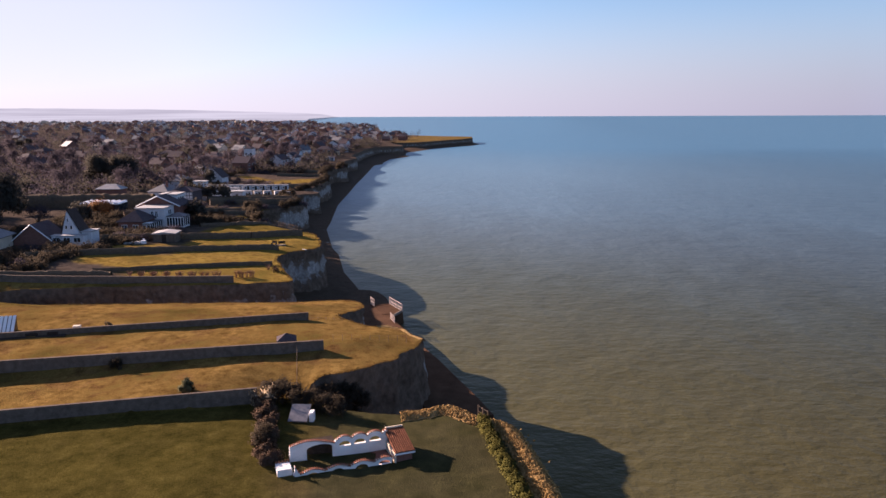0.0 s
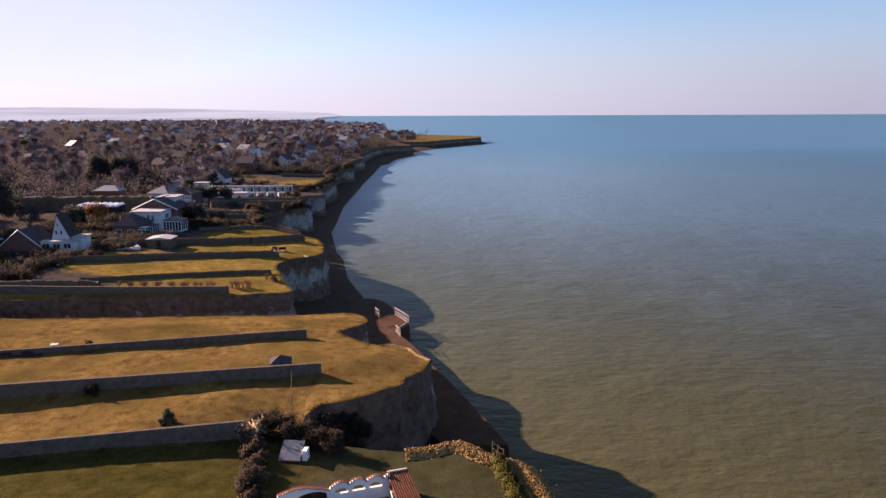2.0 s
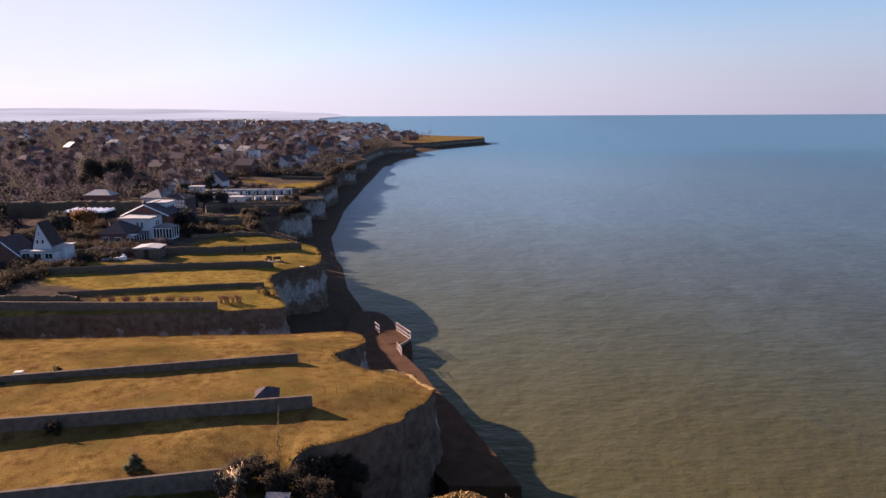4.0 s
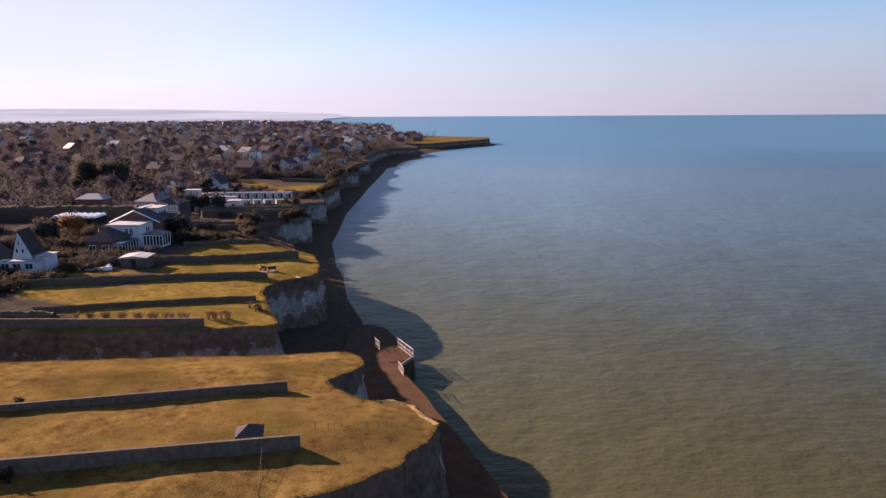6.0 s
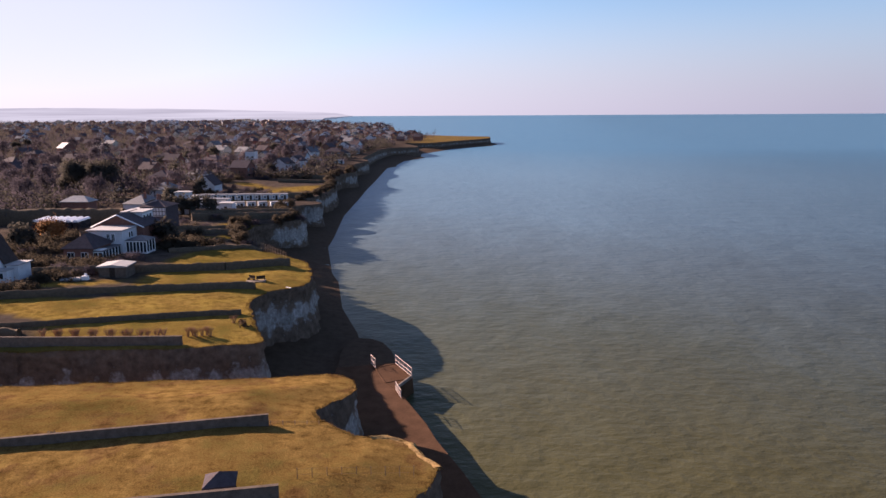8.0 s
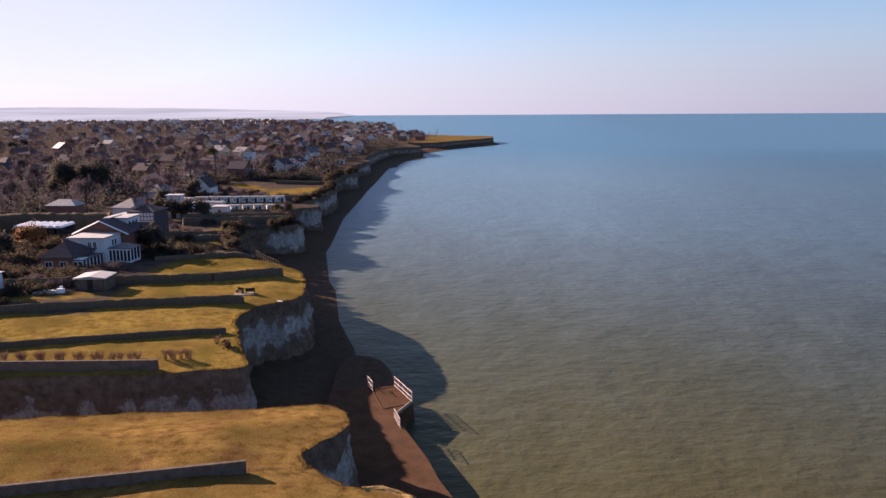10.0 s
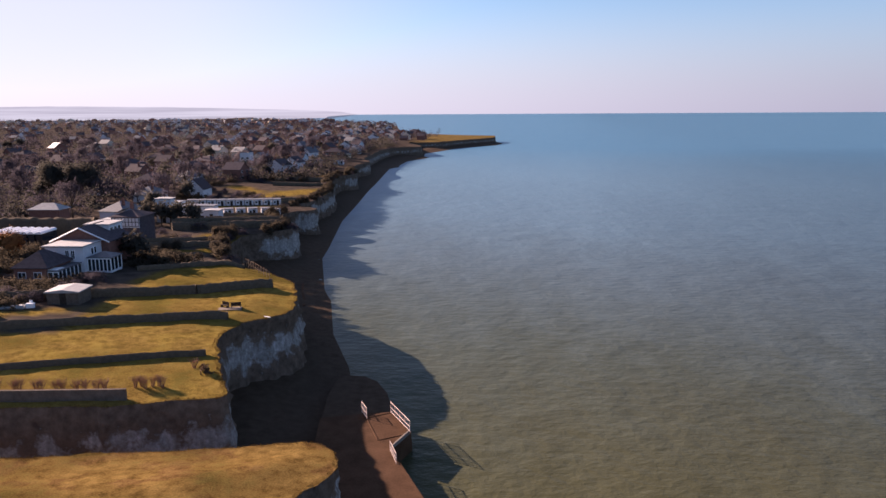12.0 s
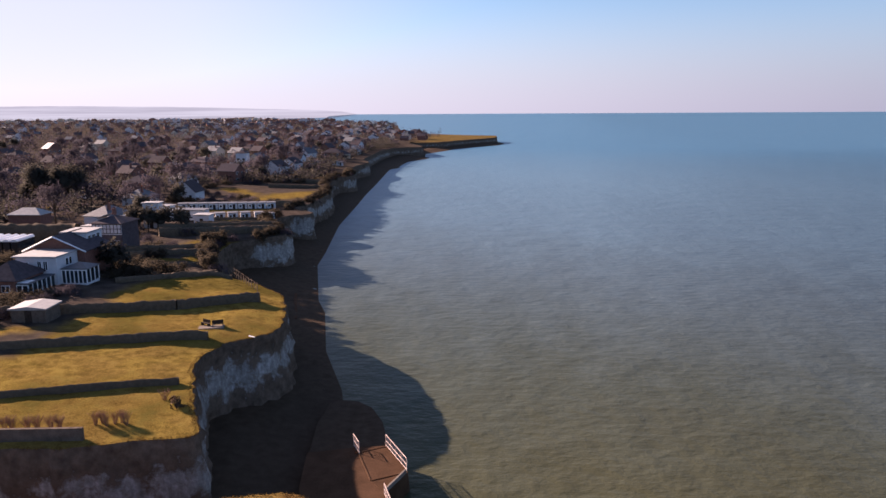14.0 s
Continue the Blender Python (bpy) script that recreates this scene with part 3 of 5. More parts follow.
garden_wall((-64, 132.8), (-32.4, 144.4), 0.85, 0.6, HEDGE, "low_hedge", "low dark clipped hedge on a lawn", 0.08)
garden_wall((-84, 142.8), (-35.2, 161.3), 1.25, 1.1, HEDGE, "hedge", "dark dense hedge ending at a bench", 0.14)
garden_wall((-78, 163.8), (-45.4, 174.8), 1.55, 1.4, HEDGE, "hedge", "dark dense hedge crossing the lawns", 0.18)
garden_wall((-45.42, 174.8), (-34.4, 182.6), 1.55, 1.4, HEDGE, "hedge", "dark dense hedge reaching the cliff edge", 0.18)
garden_wall((-178, 226.0), (-93, 231.5), 4.6, 4.5, HEDGE, "hedge", "tall dark belt of dense evergreen hedge behind the greenhouses", 0.35)
garden_wall((-64, 191.4), (-46.5, 203.6), 0.9, 2.0, HEDGE, "hedge", "dark overgrown hedge behind the last lawn", 0.3)
garden_wall((-100, 124.7), (-59.5, 130.9), 1.1, 1.8, HEDGE, "hedge", "dark overgrown hedge behind the grey wall", 0.2)


# ---- buildings ----
def window(parent, x, z, w, h, y, bars=2):
    """A framed window on a wall whose outside is at y, looking to -y: a white frame and its dark panes."""
    t = 0.09
    fr = part("window", box(x - w / 2, x + w / 2, y - 0.05, y + 0.02, z, z + h, 0.015), PAINT, parent, "white framed window")
    step = (w - t) / bars
    for k in range(bars):
        a = x - w / 2 + t + step * k
        part("pane", box(a, a + step - t, y - 0.065, y - 0.045, z + t, z + h - t), GLASS, fr)
    return fr


def gable_walls(w, d, h, r):
    return prism(bmesh.new(), [(-w / 2, -0.4), (w / 2, -0.4), (w / 2, h), (0, h + r - 0.12), (-w / 2, h)], -d / 2, d / 2)


def gable_roof(w, d, h, r, over=0.35, thick=0.16):
    """Two slopes with thickness and eaves; the ridge runs along y."""
    s = r / (w / 2)
    e = w / 2 + over
    low = h - over * s
    poly = [(-e, low), (0, h + r), (e, low), (e, low + thick), (0, h + r + thick * 1.2), (-e, low + thick)]
    return prism(bmesh.new(), poly, -d / 2 - over, d / 2 + over)


def hip_roof(w, d, h, r, over=0.35):
    bm = bmesh.new()
    a, b = w / 2 + over, d / 2 + over
    k = max(b - a, 0.0)
    j = max(a - b, 0.0)
    low = [bm.verts.new(p) for p in ((-a, -b, h), (a, -b, h), (a, b, h), (-a, b, h))]
    eave = [bm.verts.new((v.co.x, v.co.y, h + 0.14)) for v in low]
    bm.faces.new(low[::-1])
    for i in range(4):
        bm.faces.new((low[i], low[(i + 1) % 4], eave[(i + 1) % 4], eave[i]))
    if k >= j:
        p, q = bm.verts.new((0, -k - 0.01, h + r)), bm.verts.new((0, k + 0.01, h + r))
        for f in ((eave[0], eave[1], p), (eave[1], eave[2], q, p), (eave[2], eave[3], q), (eave[3], eave[0], p, q)):
            bm.faces.new(f)
    else:
        p, q = bm.verts.new((-j - 0.01, 0, h + r)), bm.verts.new((j + 0.01, 0, h + r))
        for f in ((eave[0], eave[1], q, p), (eave[1], eave[2], q), (eave[2], eave[3], p, q), (eave[3], eave[0], p)):
            bm.faces.new(f)
    return bm


def chimney(parent, x, y, z0, z1, material):
    c = part("chimney", box(x - 0.4, x + 0.4, y - 0.3, y + 0.3, z0, z1, 0.04), material, parent)
    bm = bmesh.new()
    for dx in (-0.18, 0.18):
        rod(bm, (x + dx, y, z1), (x + dx, y, z1 + 0.4), 0.1, 0.09, 7)
    part("chimney_pot", bm, TERRACOTTA, c)


def house(label, w, d, h, r, wall, roof, kind="gable", storeys=2, stack=True, group="houses of the town", m=None):
    """A house about its own origin, ridge along y, front towards -y."""
    ob = thing("house", label, "house", m, group)
    if kind == "gable":
        part("wall", gable_walls(w, d, h, r), wall, ob)
        part("roof", gable_roof(w, d, h, r), roof, ob)
    elif kind == "hip":
        part("wall", box(-w / 2, w / 2, -d / 2, d / 2, -0.4, h), wall, ob)
        part("roof", hip_roof(w, d, h, r), roof, ob)
    else:
        part("wall", box(-w / 2, w / 2, -d / 2, d / 2, -0.4, h), wall, ob)
        part("roof", box(-w / 2 - 0.25, w / 2 + 0.25, -d / 2 - 0.25, d / 2 + 0.25, h, h + 0.22, 0.05), roof, ob)
    n = max(2, int(w / 3.2))
    for s in range(storeys):
        z = 0.9 + s * 2.7
        if z + 1.2 > h + 0.3:
            break
        for k in range(n):
            x = -w / 2 + w * (k + 0.5) / n
            if s == 0 and k == n // 2:
                door = part("door", box(x - 0.48, x + 0.48, -d / 2 - 0.05, -d / 2 + 0.02, 0.0, 2.05), TIMBER, ob, "dark panelled front door")
                part("handle", box(x + 0.32, x + 0.38, -d / 2 - 0.09, -d / 2 - 0.05, 0.98, 1.1), STEEL, door)
            else:
                window(ob, x, z, 1.5, 1.15, -d / 2, bars=1)
    if stack:
        chimney(ob, w * 0.16, d * 0.22, h, h + r + 0.9, BRICK)
    return ob


def at_ground(x, y, turn=0.0, dz=0.0):
    return pose(x, y, ground(x, y) + dz, 0, 0, turn)


def glazed(parent, x0, x1, y0, y1, z0, z1, n, name="conservatory"):
    """A white glazed lean-to: plinth, posts, panes."""
    base = part(name, box(x0, x1, y0, y1, z0, z0 + 0.6), SHADEWHITE, parent, "white glazed garden room")
    for k in range(n + 1):
        x = x0 + (x1 - x0) * k / n
        part("post", box(x - 0.09, x + 0.09, y0 - 0.02, y0 + 0.08, z0 + 0.6, z1), PAINT, base)
    m = max(2, int((y1 - y0) / 1.2))
    for k in range(1, m + 1):
        y = y0 + (y1 - y0) * k / m
        part("post", box(x1 - 0.08, x1 + 0.02, y - 0.09, y + 0.09, z0 + 0.6, z1), PAINT, base)
    part("beam", box(x0, x1, y0 - 0.03, y0 + 0.1, z1 - 0.15, z1 + 0.05), PAINT, base)
    part("pane", box(x0 + 0.1, x1 - 0.05, y0 + 0.03, y1, z0 + 0.6, z1 - 0.1), GLASS, base)


def build_white_house():
    ob = thing("house", "white rendered house with brick gable and garden room", "house", pose(-75.9, 198.0, 12.95, 0, 0, 0))
    part("wall", gable_walls(11.2, 9, 4.9, 2.55), BRICK, ob)
    part("roof", gable_roof(11.2, 9, 4.9, 2.55, 0.4, 0.2), ROOF, ob)
    for s in (-1, 1):
        part("barge_board", rod(bmesh.new(), (s * 6.1, -4.96, 4.8), (0, -4.96, 7.6), 0.15, 0.15, 4), PAINT, ob)
    fr = part("front_wing", box(-3.2, 4.2, -11.4, -4.55, -0.6, 5.0), SHADEWHITE, ob, "white rendered wing with a flat roof")
    part("flat_roof", box(-3.6, 4.5, -11.8, -4.52, 5.0, 5.26, 0.06), FELT, fr)
    for x, w, z, h in ((-1.6, 1.5, 3.4, 0.8), (1.1, 0.8, 2.7, 1.7), (2.2, 0.8, 2.7, 1.7)):
        window(ob, x, z, w, h, -11.4)
    for y in (-8.6, -7.5):
        w = part("window", box(4.18, 4.25, y, y + 0.85, 3.0, 4.4), PAINT, ob, "white framed window")
        part("pane", box(4.24, 4.27, y + 0.1, y + 0.75, 3.1, 4.3), GLASS, w)
    glazed(ob, 4.35, 8.9, -10.4, -6.2, -0.4, 2.6, 6)
    bm = hip_roof(4.7, 4.2, 0, 1.0, 0.15)
    bmesh.ops.translate(bm, verts=bm.verts, vec=(6.7, -8.3, 2.66))
    part("conservatory_roof", bm, SLATE, ob)
    glazed(ob, 0.6, 3.6, -19.0, -11.2, -0.6, 1.9, 3)
    part("conservatory_roof", box(0.3, 3.8, -19.2, -11.22, 1.96, 2.14, 0.05), SLATE, ob)
    part("skylight", box(0.6, 3.4, -18.8, -16.6, 2.16, 2.26, 0.03), PAINT, ob, "pale roof panel")
    rear = part("rear_block", box(-1.8, 3.2, 0.9, 6.5, -0.6, 7.3), SHADEWHITE, ob)
    part("flat_roof", box(-2.1, 3.5, 0.6, 6.8, 7.3, 7.55, 0.05), FELT, rear)
    for k in range(3):
        w = part("window", box(3.18, 3.24, 1.2 + 1.6 * k, 2.4 + 1.6 * k, 5.2, 6.8), PAINT, ob, "white framed window")
        part("pane", box(3.23, 3.26, 1.3 + 1.6 * k, 2.3 + 1.6 * k, 5.3, 6.7), GLASS, w)


def build_brown_house():
    ob = thing("house", "low brick bungalow with a brown hipped roof", "house", pose(-77.2, 182.6, 12.95, 0, 0, 0))
    part("wall", box(-3.1, 2.9, -4, 4, -0.6, 2.6), BRICK, ob)
    part("roof", hip_roof(6.2, 8, 2.6, 2.7, 0.4), ROOF, ob)
    for x in (-1.6, 1.3):
        window(ob, x, 0.7, 1.5, 1.2, -4.0)


def build_a_house():
    ob = thing("house", "steep white gabled house with a dark tiled roof", "house", at_ground(-82.4, 158.9, 2))
    part("wall", prism(bmesh.new(), [(-1.9, -0.6), (2.6, -0.6), (2.4, 2.6), (0.0, 7.4), (-1.4, 2.6)], 0, 4), SHADEWHITE, ob)
    part("roof", prism(bmesh.new(), [(-1.75, 2.3), (0.0, 7.5), (2.75, 2.3), (3.0, 2.36), (0.02, 7.8), (-1.95, 2.36)], 0.1, 4.3), DARKROOF, ob, "dark brown tiled roof")
    for x, z, w in ((-0.35, 3.3, 0.6), (0.75, 3.3, 0.6), (0.1, 4.9, 0.4)):
        window(ob, x, z, w, 1.0, 0.0, bars=1)
    part("porch", box(-2.9, 4.2, -2.0, -0.02, -0.6, 2.1), SHADEWHITE, ob)
    part("porch_roof", box(-3.1, 4.4, -2.2, 0.0, 2.1, 2.26, 0.04), FELT, ob)
    for k in range(3):
        window(ob, -1.8 + 2.3 * k, 0.6, 1.6, 1.2, -2.0)
    wing = part("wing", box(2.62, 5.0, 0.1, 4.0, -0.6, 2.7), SHADEWHITE, ob)
    part("flat_roof", box(2.5, 5.4, -0.2, 4.3, 2.7, 2.86, 0.05), FELT, wing)
    ob = thing("house", "brick house with a white edged gable", "house", at_ground(-89.5, 160.0, 2, -0.3))
    part("wall", gable_walls(8.4, 7, 1.6, 3.4), BRICK, ob)
    part("roof", gable_roof(8.4, 7, 1.6, 3.4, 0.4), ROOF, ob)
    for s in (-1, 1):
        part("barge_board", rod(bmesh.new(), (s * 4.55, -3.96, 1.4), (0, -3.96, 5.1), 0.12, 0.12, 4), PAINT, ob)
    ob = thing("house", "long grey house with a row of windows", "house", at_ground(-98.5, 152.5, 6))
    part("wall", box(-6, 5, -3.5, 3.5, -0.6, 2.6), CREAM, ob)
    part("roof", hip_roof(11, 7, 2.6, 2.6), SLATE, ob)
    for x in (-4, -1.5, 1, 3.5):
        window(ob, x, 0.8, 1.7, 1.2, -3.5)


def build_timber_house():
    ob = thing("house", "white and black timbered house with a brown roof", "house", pose(-78.4, 221.1, 13.0, 0, 0, -3))
    part("wall", box(-3.4, 3.4, -3.4, 3.6, -1.4, 6.1), ROOF, ob)
    part("upper_wall", box(-3.38, 3.38, -3.6, -3.42, 3.72, 6.05), SHADEWHITE, ob)
    part("roof", hip_roof(6.8, 7.2, 6.1, 1.5, 0.35), ROOF, ob)
    for k in range(9):
        x = -3.3 + 0.825 * k
        part("timber", box(x - 0.07, x + 0.07, -3.64, -3.58, 4.0, 6.0), TIMBER, ob)
    for z in (4.0, 5.0, 6.0):
        part("timber", box(-3.4, 3.4, -3.66, -3.6, z - 0.07, z + 0.07), TIMBER, ob)
    part("ground_floor", box(-3.44, 3.44, -3.63, -2, -1.4, 3.7), ROOF, ob)
    for x in (-2, 0.2, 2.2):
        window(ob, x, 1.4, 1.2, 1.1, -3.63)
    wing = part("wing", box(-6.6, -3.42, -2, 3, -1.4, 5.2), SHADEWHITE, ob)
    part("wing_roof", box(-6.9, -3.44, -2.3, 3.3, 5.2, 5.4, 0.05), FELT, wing)
    part("pale_roof", prism(bmesh.new(), [(-3.2, 6.75), (-0.9, 7.85), (-0.9, 7.95), (-3.2, 6.85)], -2.6, 1.6), FELT, ob)
    chimney(ob, -0.2, 0.4, 7.6, 9.0, BRICK)


def chalet():
    ob = thing("chalet", "small white beach chalet with a flat grey roof", "chalet", at_ground(-95.5, 299.4, 20, -0.4), "chalets in a row")
    part("wall", box(-1.45, 1.45, -1.6, 1.6, -0.3, 2.3), SHADEWHITE, ob)
    part("roof", box(-1.6, 1.6, -1.8, 1.75, 2.3, 2.45, 0.03), SLATE, ob)
    part("door", box(-0.1, 0.75, -1.64, -1.58, 0, 1.95), TIMBER, ob, "dark chalet door")
    window(ob, -0.75, 0.9, 0.9, 0.9, -1.6, bars=1)
    return ob


build_white_house()
build_brown_house()
build_a_house()
build_timber_house()
first = chalet()
for k in range(1, 10):
    copy_thing(first, at_ground(-95.5 + 2.95 * k, 299.4 + 1.27 * k, 20, -0.4))
for x in (-77.0, -73.6, -70.2, -66.4, -63.6):
    copy_thing(first, at_ground(x, 282.5 + 0.54 * (x + 77.5), 22, -0.7))
for k in range(8):
    copy_thing(first, at_ground(-101.5 + 3.0 * k, 503, 0))


def flat_shed(x, y, w, d, h, turn, label, wall, roof, tilt=0.3):
    ob = thing("shed", label, "shed", at_ground(x, y, turn))
    part("wall", box(-w / 2, w / 2, -d / 2, d / 2, -0.3, h), wall, ob)
    part("roof", prism(bmesh.new(), [(-w / 2 - 0.3, h + 0.01), (w / 2 + 0.3, h + 0.01), (w / 2 + 0.3, h + 0.2), (0, h + 0.2 + tilt), (-w / 2 - 0.3, h + 0.2)], -d / 2 - 0.3, d / 2 + 0.3), roof, ob)
    part("door", box(-0.5, 0.5, -d / 2 - 0.05, -d / 2 + 0.02, 0, 2.0), TIMBER, ob)
    return ob


flat_shed(-62.9, 166.0, 5.0, 4.2, 2.0, 4, "grey garden building with a pale felt roof", FLINT, FELT, 0.35)
flat_shed(-84.6, 277.5, 11, 4, 2.9, 0, "long white single storey building with a flat roof", SHADEWHITE, SLATE, 0.1)
flat_shed(-76.6, 268.5, 4.4, 4, 2.9, 0, "white flat roofed block beside the chalets", SHADEWHITE, FELT, 0.1)
flat_shed(-93.3, 281, 4.0, 4, 3.4, -20, "white two storey block with a flat roof", SHADEWHITE, FELT, 0.1)
flat_shed(-87.6, 260, 4.4, 3.0, 6.9, 0, "white boxy house end by the trees", SHADEWHITE, FELT, 0.1)
house("white house with a steep pale gable", 7.2, 9, 3.2, 3.6, SHADEWHITE, ROOF, "gable", 1, False, "", at_ground(-102.9, 324.3))
house("tall white house with stout chimneys", 5.4, 6, 10.0, 1.5, SHADEWHITE, ROOF, "hip", 3, True, "", at_ground(-120.5, 440))
house("low house with a white hipped roof", 8.4, 5, 4.9, 1.7, BRICK, FELT, "hip", 1, False, "", at_ground(-114.1, 246.2, 0))
house("large house with a pale sunlit roof", 10, 8, 6.5, 3.6, BRICK, SLATE, "gable", 2, True, "", at_ground(-300, 566, 60))


def build_greenhouses():
    ob = thing("greenhouse", "white arched greenhouse roof among trees", "greenhouse", at_ground(-108.2, 217.5, 4, 0.9), "row of greenhouses")
    poly = [(-0.72, 2.0)] + [(-0.72 * math.cos(a), 2.0 + 0.6 * math.sin(a)) for a in np.linspace(0.2, math.pi - 0.2, 7)] + [(0.72, 2.0)]
    part("arched_roof", prism(bmesh.new(), poly, -3.6, 3.6), PAINT, ob)
    part("wall", box(-0.68, 0.68, -3.5, 3.5, -2.2, 1.99), GLASS, ob)
    for k in range(1, 7):
        copy_thing(ob, at_ground(-108.2 + 1.8 * k, 217.5 - 0.1 * k, 4, 0.9))


build_greenhouses()


# ---- the town: houses of a few kinds, copied over the streets ----
KINDS = [house("white rendered house with a dark tiled roof", 9, 8, 5.2, 2.8, SHADEWHITE, ROOF),
         house("brick house with a dark tiled roof", 8, 9, 5.2, 3.0, BRICK, ROOF),
         house("cream bungalow with a clay tiled roof", 11, 8, 2.7, 3.0, CREAM, ROOF, "hip", 1),
         house("white bungalow with a grey slate roof", 10, 8, 2.7, 2.7, SHADEWHITE, SLATE, "hip", 1),
         house("brick semi with a hipped tiled roof", 12, 8, 5.3, 2.6, BRICK, ROOF, "hip", 2),
         house("white gabled house with a slate roof", 7, 10, 5.4, 3.4, SHADEWHITE, SLATE),
         house("cream house with a grey slate roof", 9, 9, 5.3, 3.0, CREAM, SLATE)]
TAKEN = [(-75, 196, 13), (-72, 184, 8), (-79, 182, 9), (-83, 163, 9), (-89, 161, 8), (-98, 152, 10), (-80, 221, 9), (-90, 302, 8), (-78, 307, 8), (-84, 297, 8), (-72, 286, 10), (-84, 277, 9), (-93, 281, 6),
         (-76, 268, 6), (-86, 259, 6), (-103, 324, 9), (-120, 440, 9), (-114, 246, 9), (-300, 566, 18), (-63, 166, 6), (-103, 217, 13), (-91, 503, 16), (-78, 350, 18), (-96, 358, 12), (-92, 372, 8), (-88, 306, 6), (-80, 308, 5), (-134, 300, 9), (-146, 303, 9)]


def clear(x, y, r):
    return all((x - a) ** 2 + (y - b) ** 2 > (r + c) ** 2 for a, b, c in TAKEN)


def scatter_houses():
    rng = random.Random(11)
    made = 0
    far_v, far_f, far_m = [], [], []
    tries = 0
    used = set()
    while tries < 9400:
        tries += 1
        y = 262 + 2180 * rng.random() ** 1.35
        lo, hi = -0.74 * y - 60, np.interp(y, (190, 260, 330, 560, 800, 850, 900, 1000, 1040, 1120, 1250, 1750, 2100, 2450), (-100, -100, -100, -88, -90, -96, -60, -50, -50, -110, -135, -190, -345, -575))
        if lo > hi:
            continue
        x = rng.uniform(lo, hi)
        if tries > 9000:
            x, y = rng.uniform(-165, -76), rng.uniform(930, 1150)
        gap = 9.5 if y < 760 else (7 if tries > 9000 else 13)
        if not clear(x, y, gap):
            continue
        TAKEN.append((x, y, gap))
        # the streets inland lie among trees
        if rng.random() < 0.6 * min(1.0, max(0.0, (-x / y - 0.18) / 0.3)):
            continue
        turn = rng.choice((0, 90, 180, 270)) + 20 * math.sin(x / 130) + rng.uniform(-12, 12)
        if y < 760:
            if made > 165:
                continue
            k = rng.choice((0, 1, 1, 2, 2, 3, 4, 4, 4, 5, 6) if y > 420 else (1, 2, 2, 3, 4, 4))
            m = at_ground(x, y, turn)
            if k in used:
                copy_thing(KINDS[k], m)
            else:
                KINDS[k].matrix_basis = m
                used.add(k)
            made += 1
        else:
            w, d, h, r = rng.uniform(7, 13), rng.uniform(7, 10), rng.choice((2.7, 5.2, 5.3, 5.4)), rng.uniform(2.4, 3.6)
            if 620 < -x + 0 and y > 2300 and rng.random() < 0.3 or (y > 1900 and rng.random() < 0.12):
                w, h = 22, 9
            c, s = math.cos(radians(turn)), math.sin(radians(turn))
            z = ground(x, y)
            b = len(far_v)
            for px, py, pz in ((-w / 2, -d / 2, -1), (w / 2, -d / 2, -1), (w / 2, d / 2, -1), (-w / 2, d / 2, -1), (-w / 2, -d / 2, h), (w / 2, -d / 2, h), (w / 2, d / 2, h), (-w / 2, d / 2, h),
                               (0, -d / 2, h + r), (0, d / 2, h + r)):
                far_v.append((x + c * px - s * py, y + s * px + c * py, z + pz))
            wall, roof = rng.choice((0, 1, 1, 1, 2)), rng.choice((3, 3, 3, 4))
            for f, mi in (((0, 1, 5, 8, 4), wall), ((2, 3, 7, 9, 6), wall), ((1, 2, 6, 5), wall), ((3, 0, 4, 7), wall), ((5, 6, 9, 8), roof), ((7, 4, 8, 9), roof)):
                far_f.append([b + i for i in f])
                far_m.append(mi)
            if rng.random() < 0.7:
                b = len(far_v)
                q = [(0.5 * ax, 0.4 * ay) for ax, ay in ((-1, -1), (1, -1), (1, 1), (-1, 1))]
                far_v += [(x + p, y + o, z + h) for p, o in q] + [(x + p, y + o, z + h + r + 1.2) for p, o in q]
                far_f += [[b, b + 1, b + 5, b + 4], [b + 1, b + 2, b + 6, b + 5], [b + 2, b + 3, b + 7, b + 6], [b + 3, b, b + 4, b + 7], [b + 4, b + 5, b + 6, b + 7]]
                far_m += [wall] * 5
    me = mesh_of("far_houses", far_v, far_f, SHADEWHITE)
    for mm in (BRICK, CREAM, ROOF, SLATE):
        me.materials.append(mm)
    me.polygons.foreach_set("material_index", far_m)
    tagged(new("far_houses", me), "distant crowded houses of the seaside town", "houses", kind="stuff")


scatter_houses()


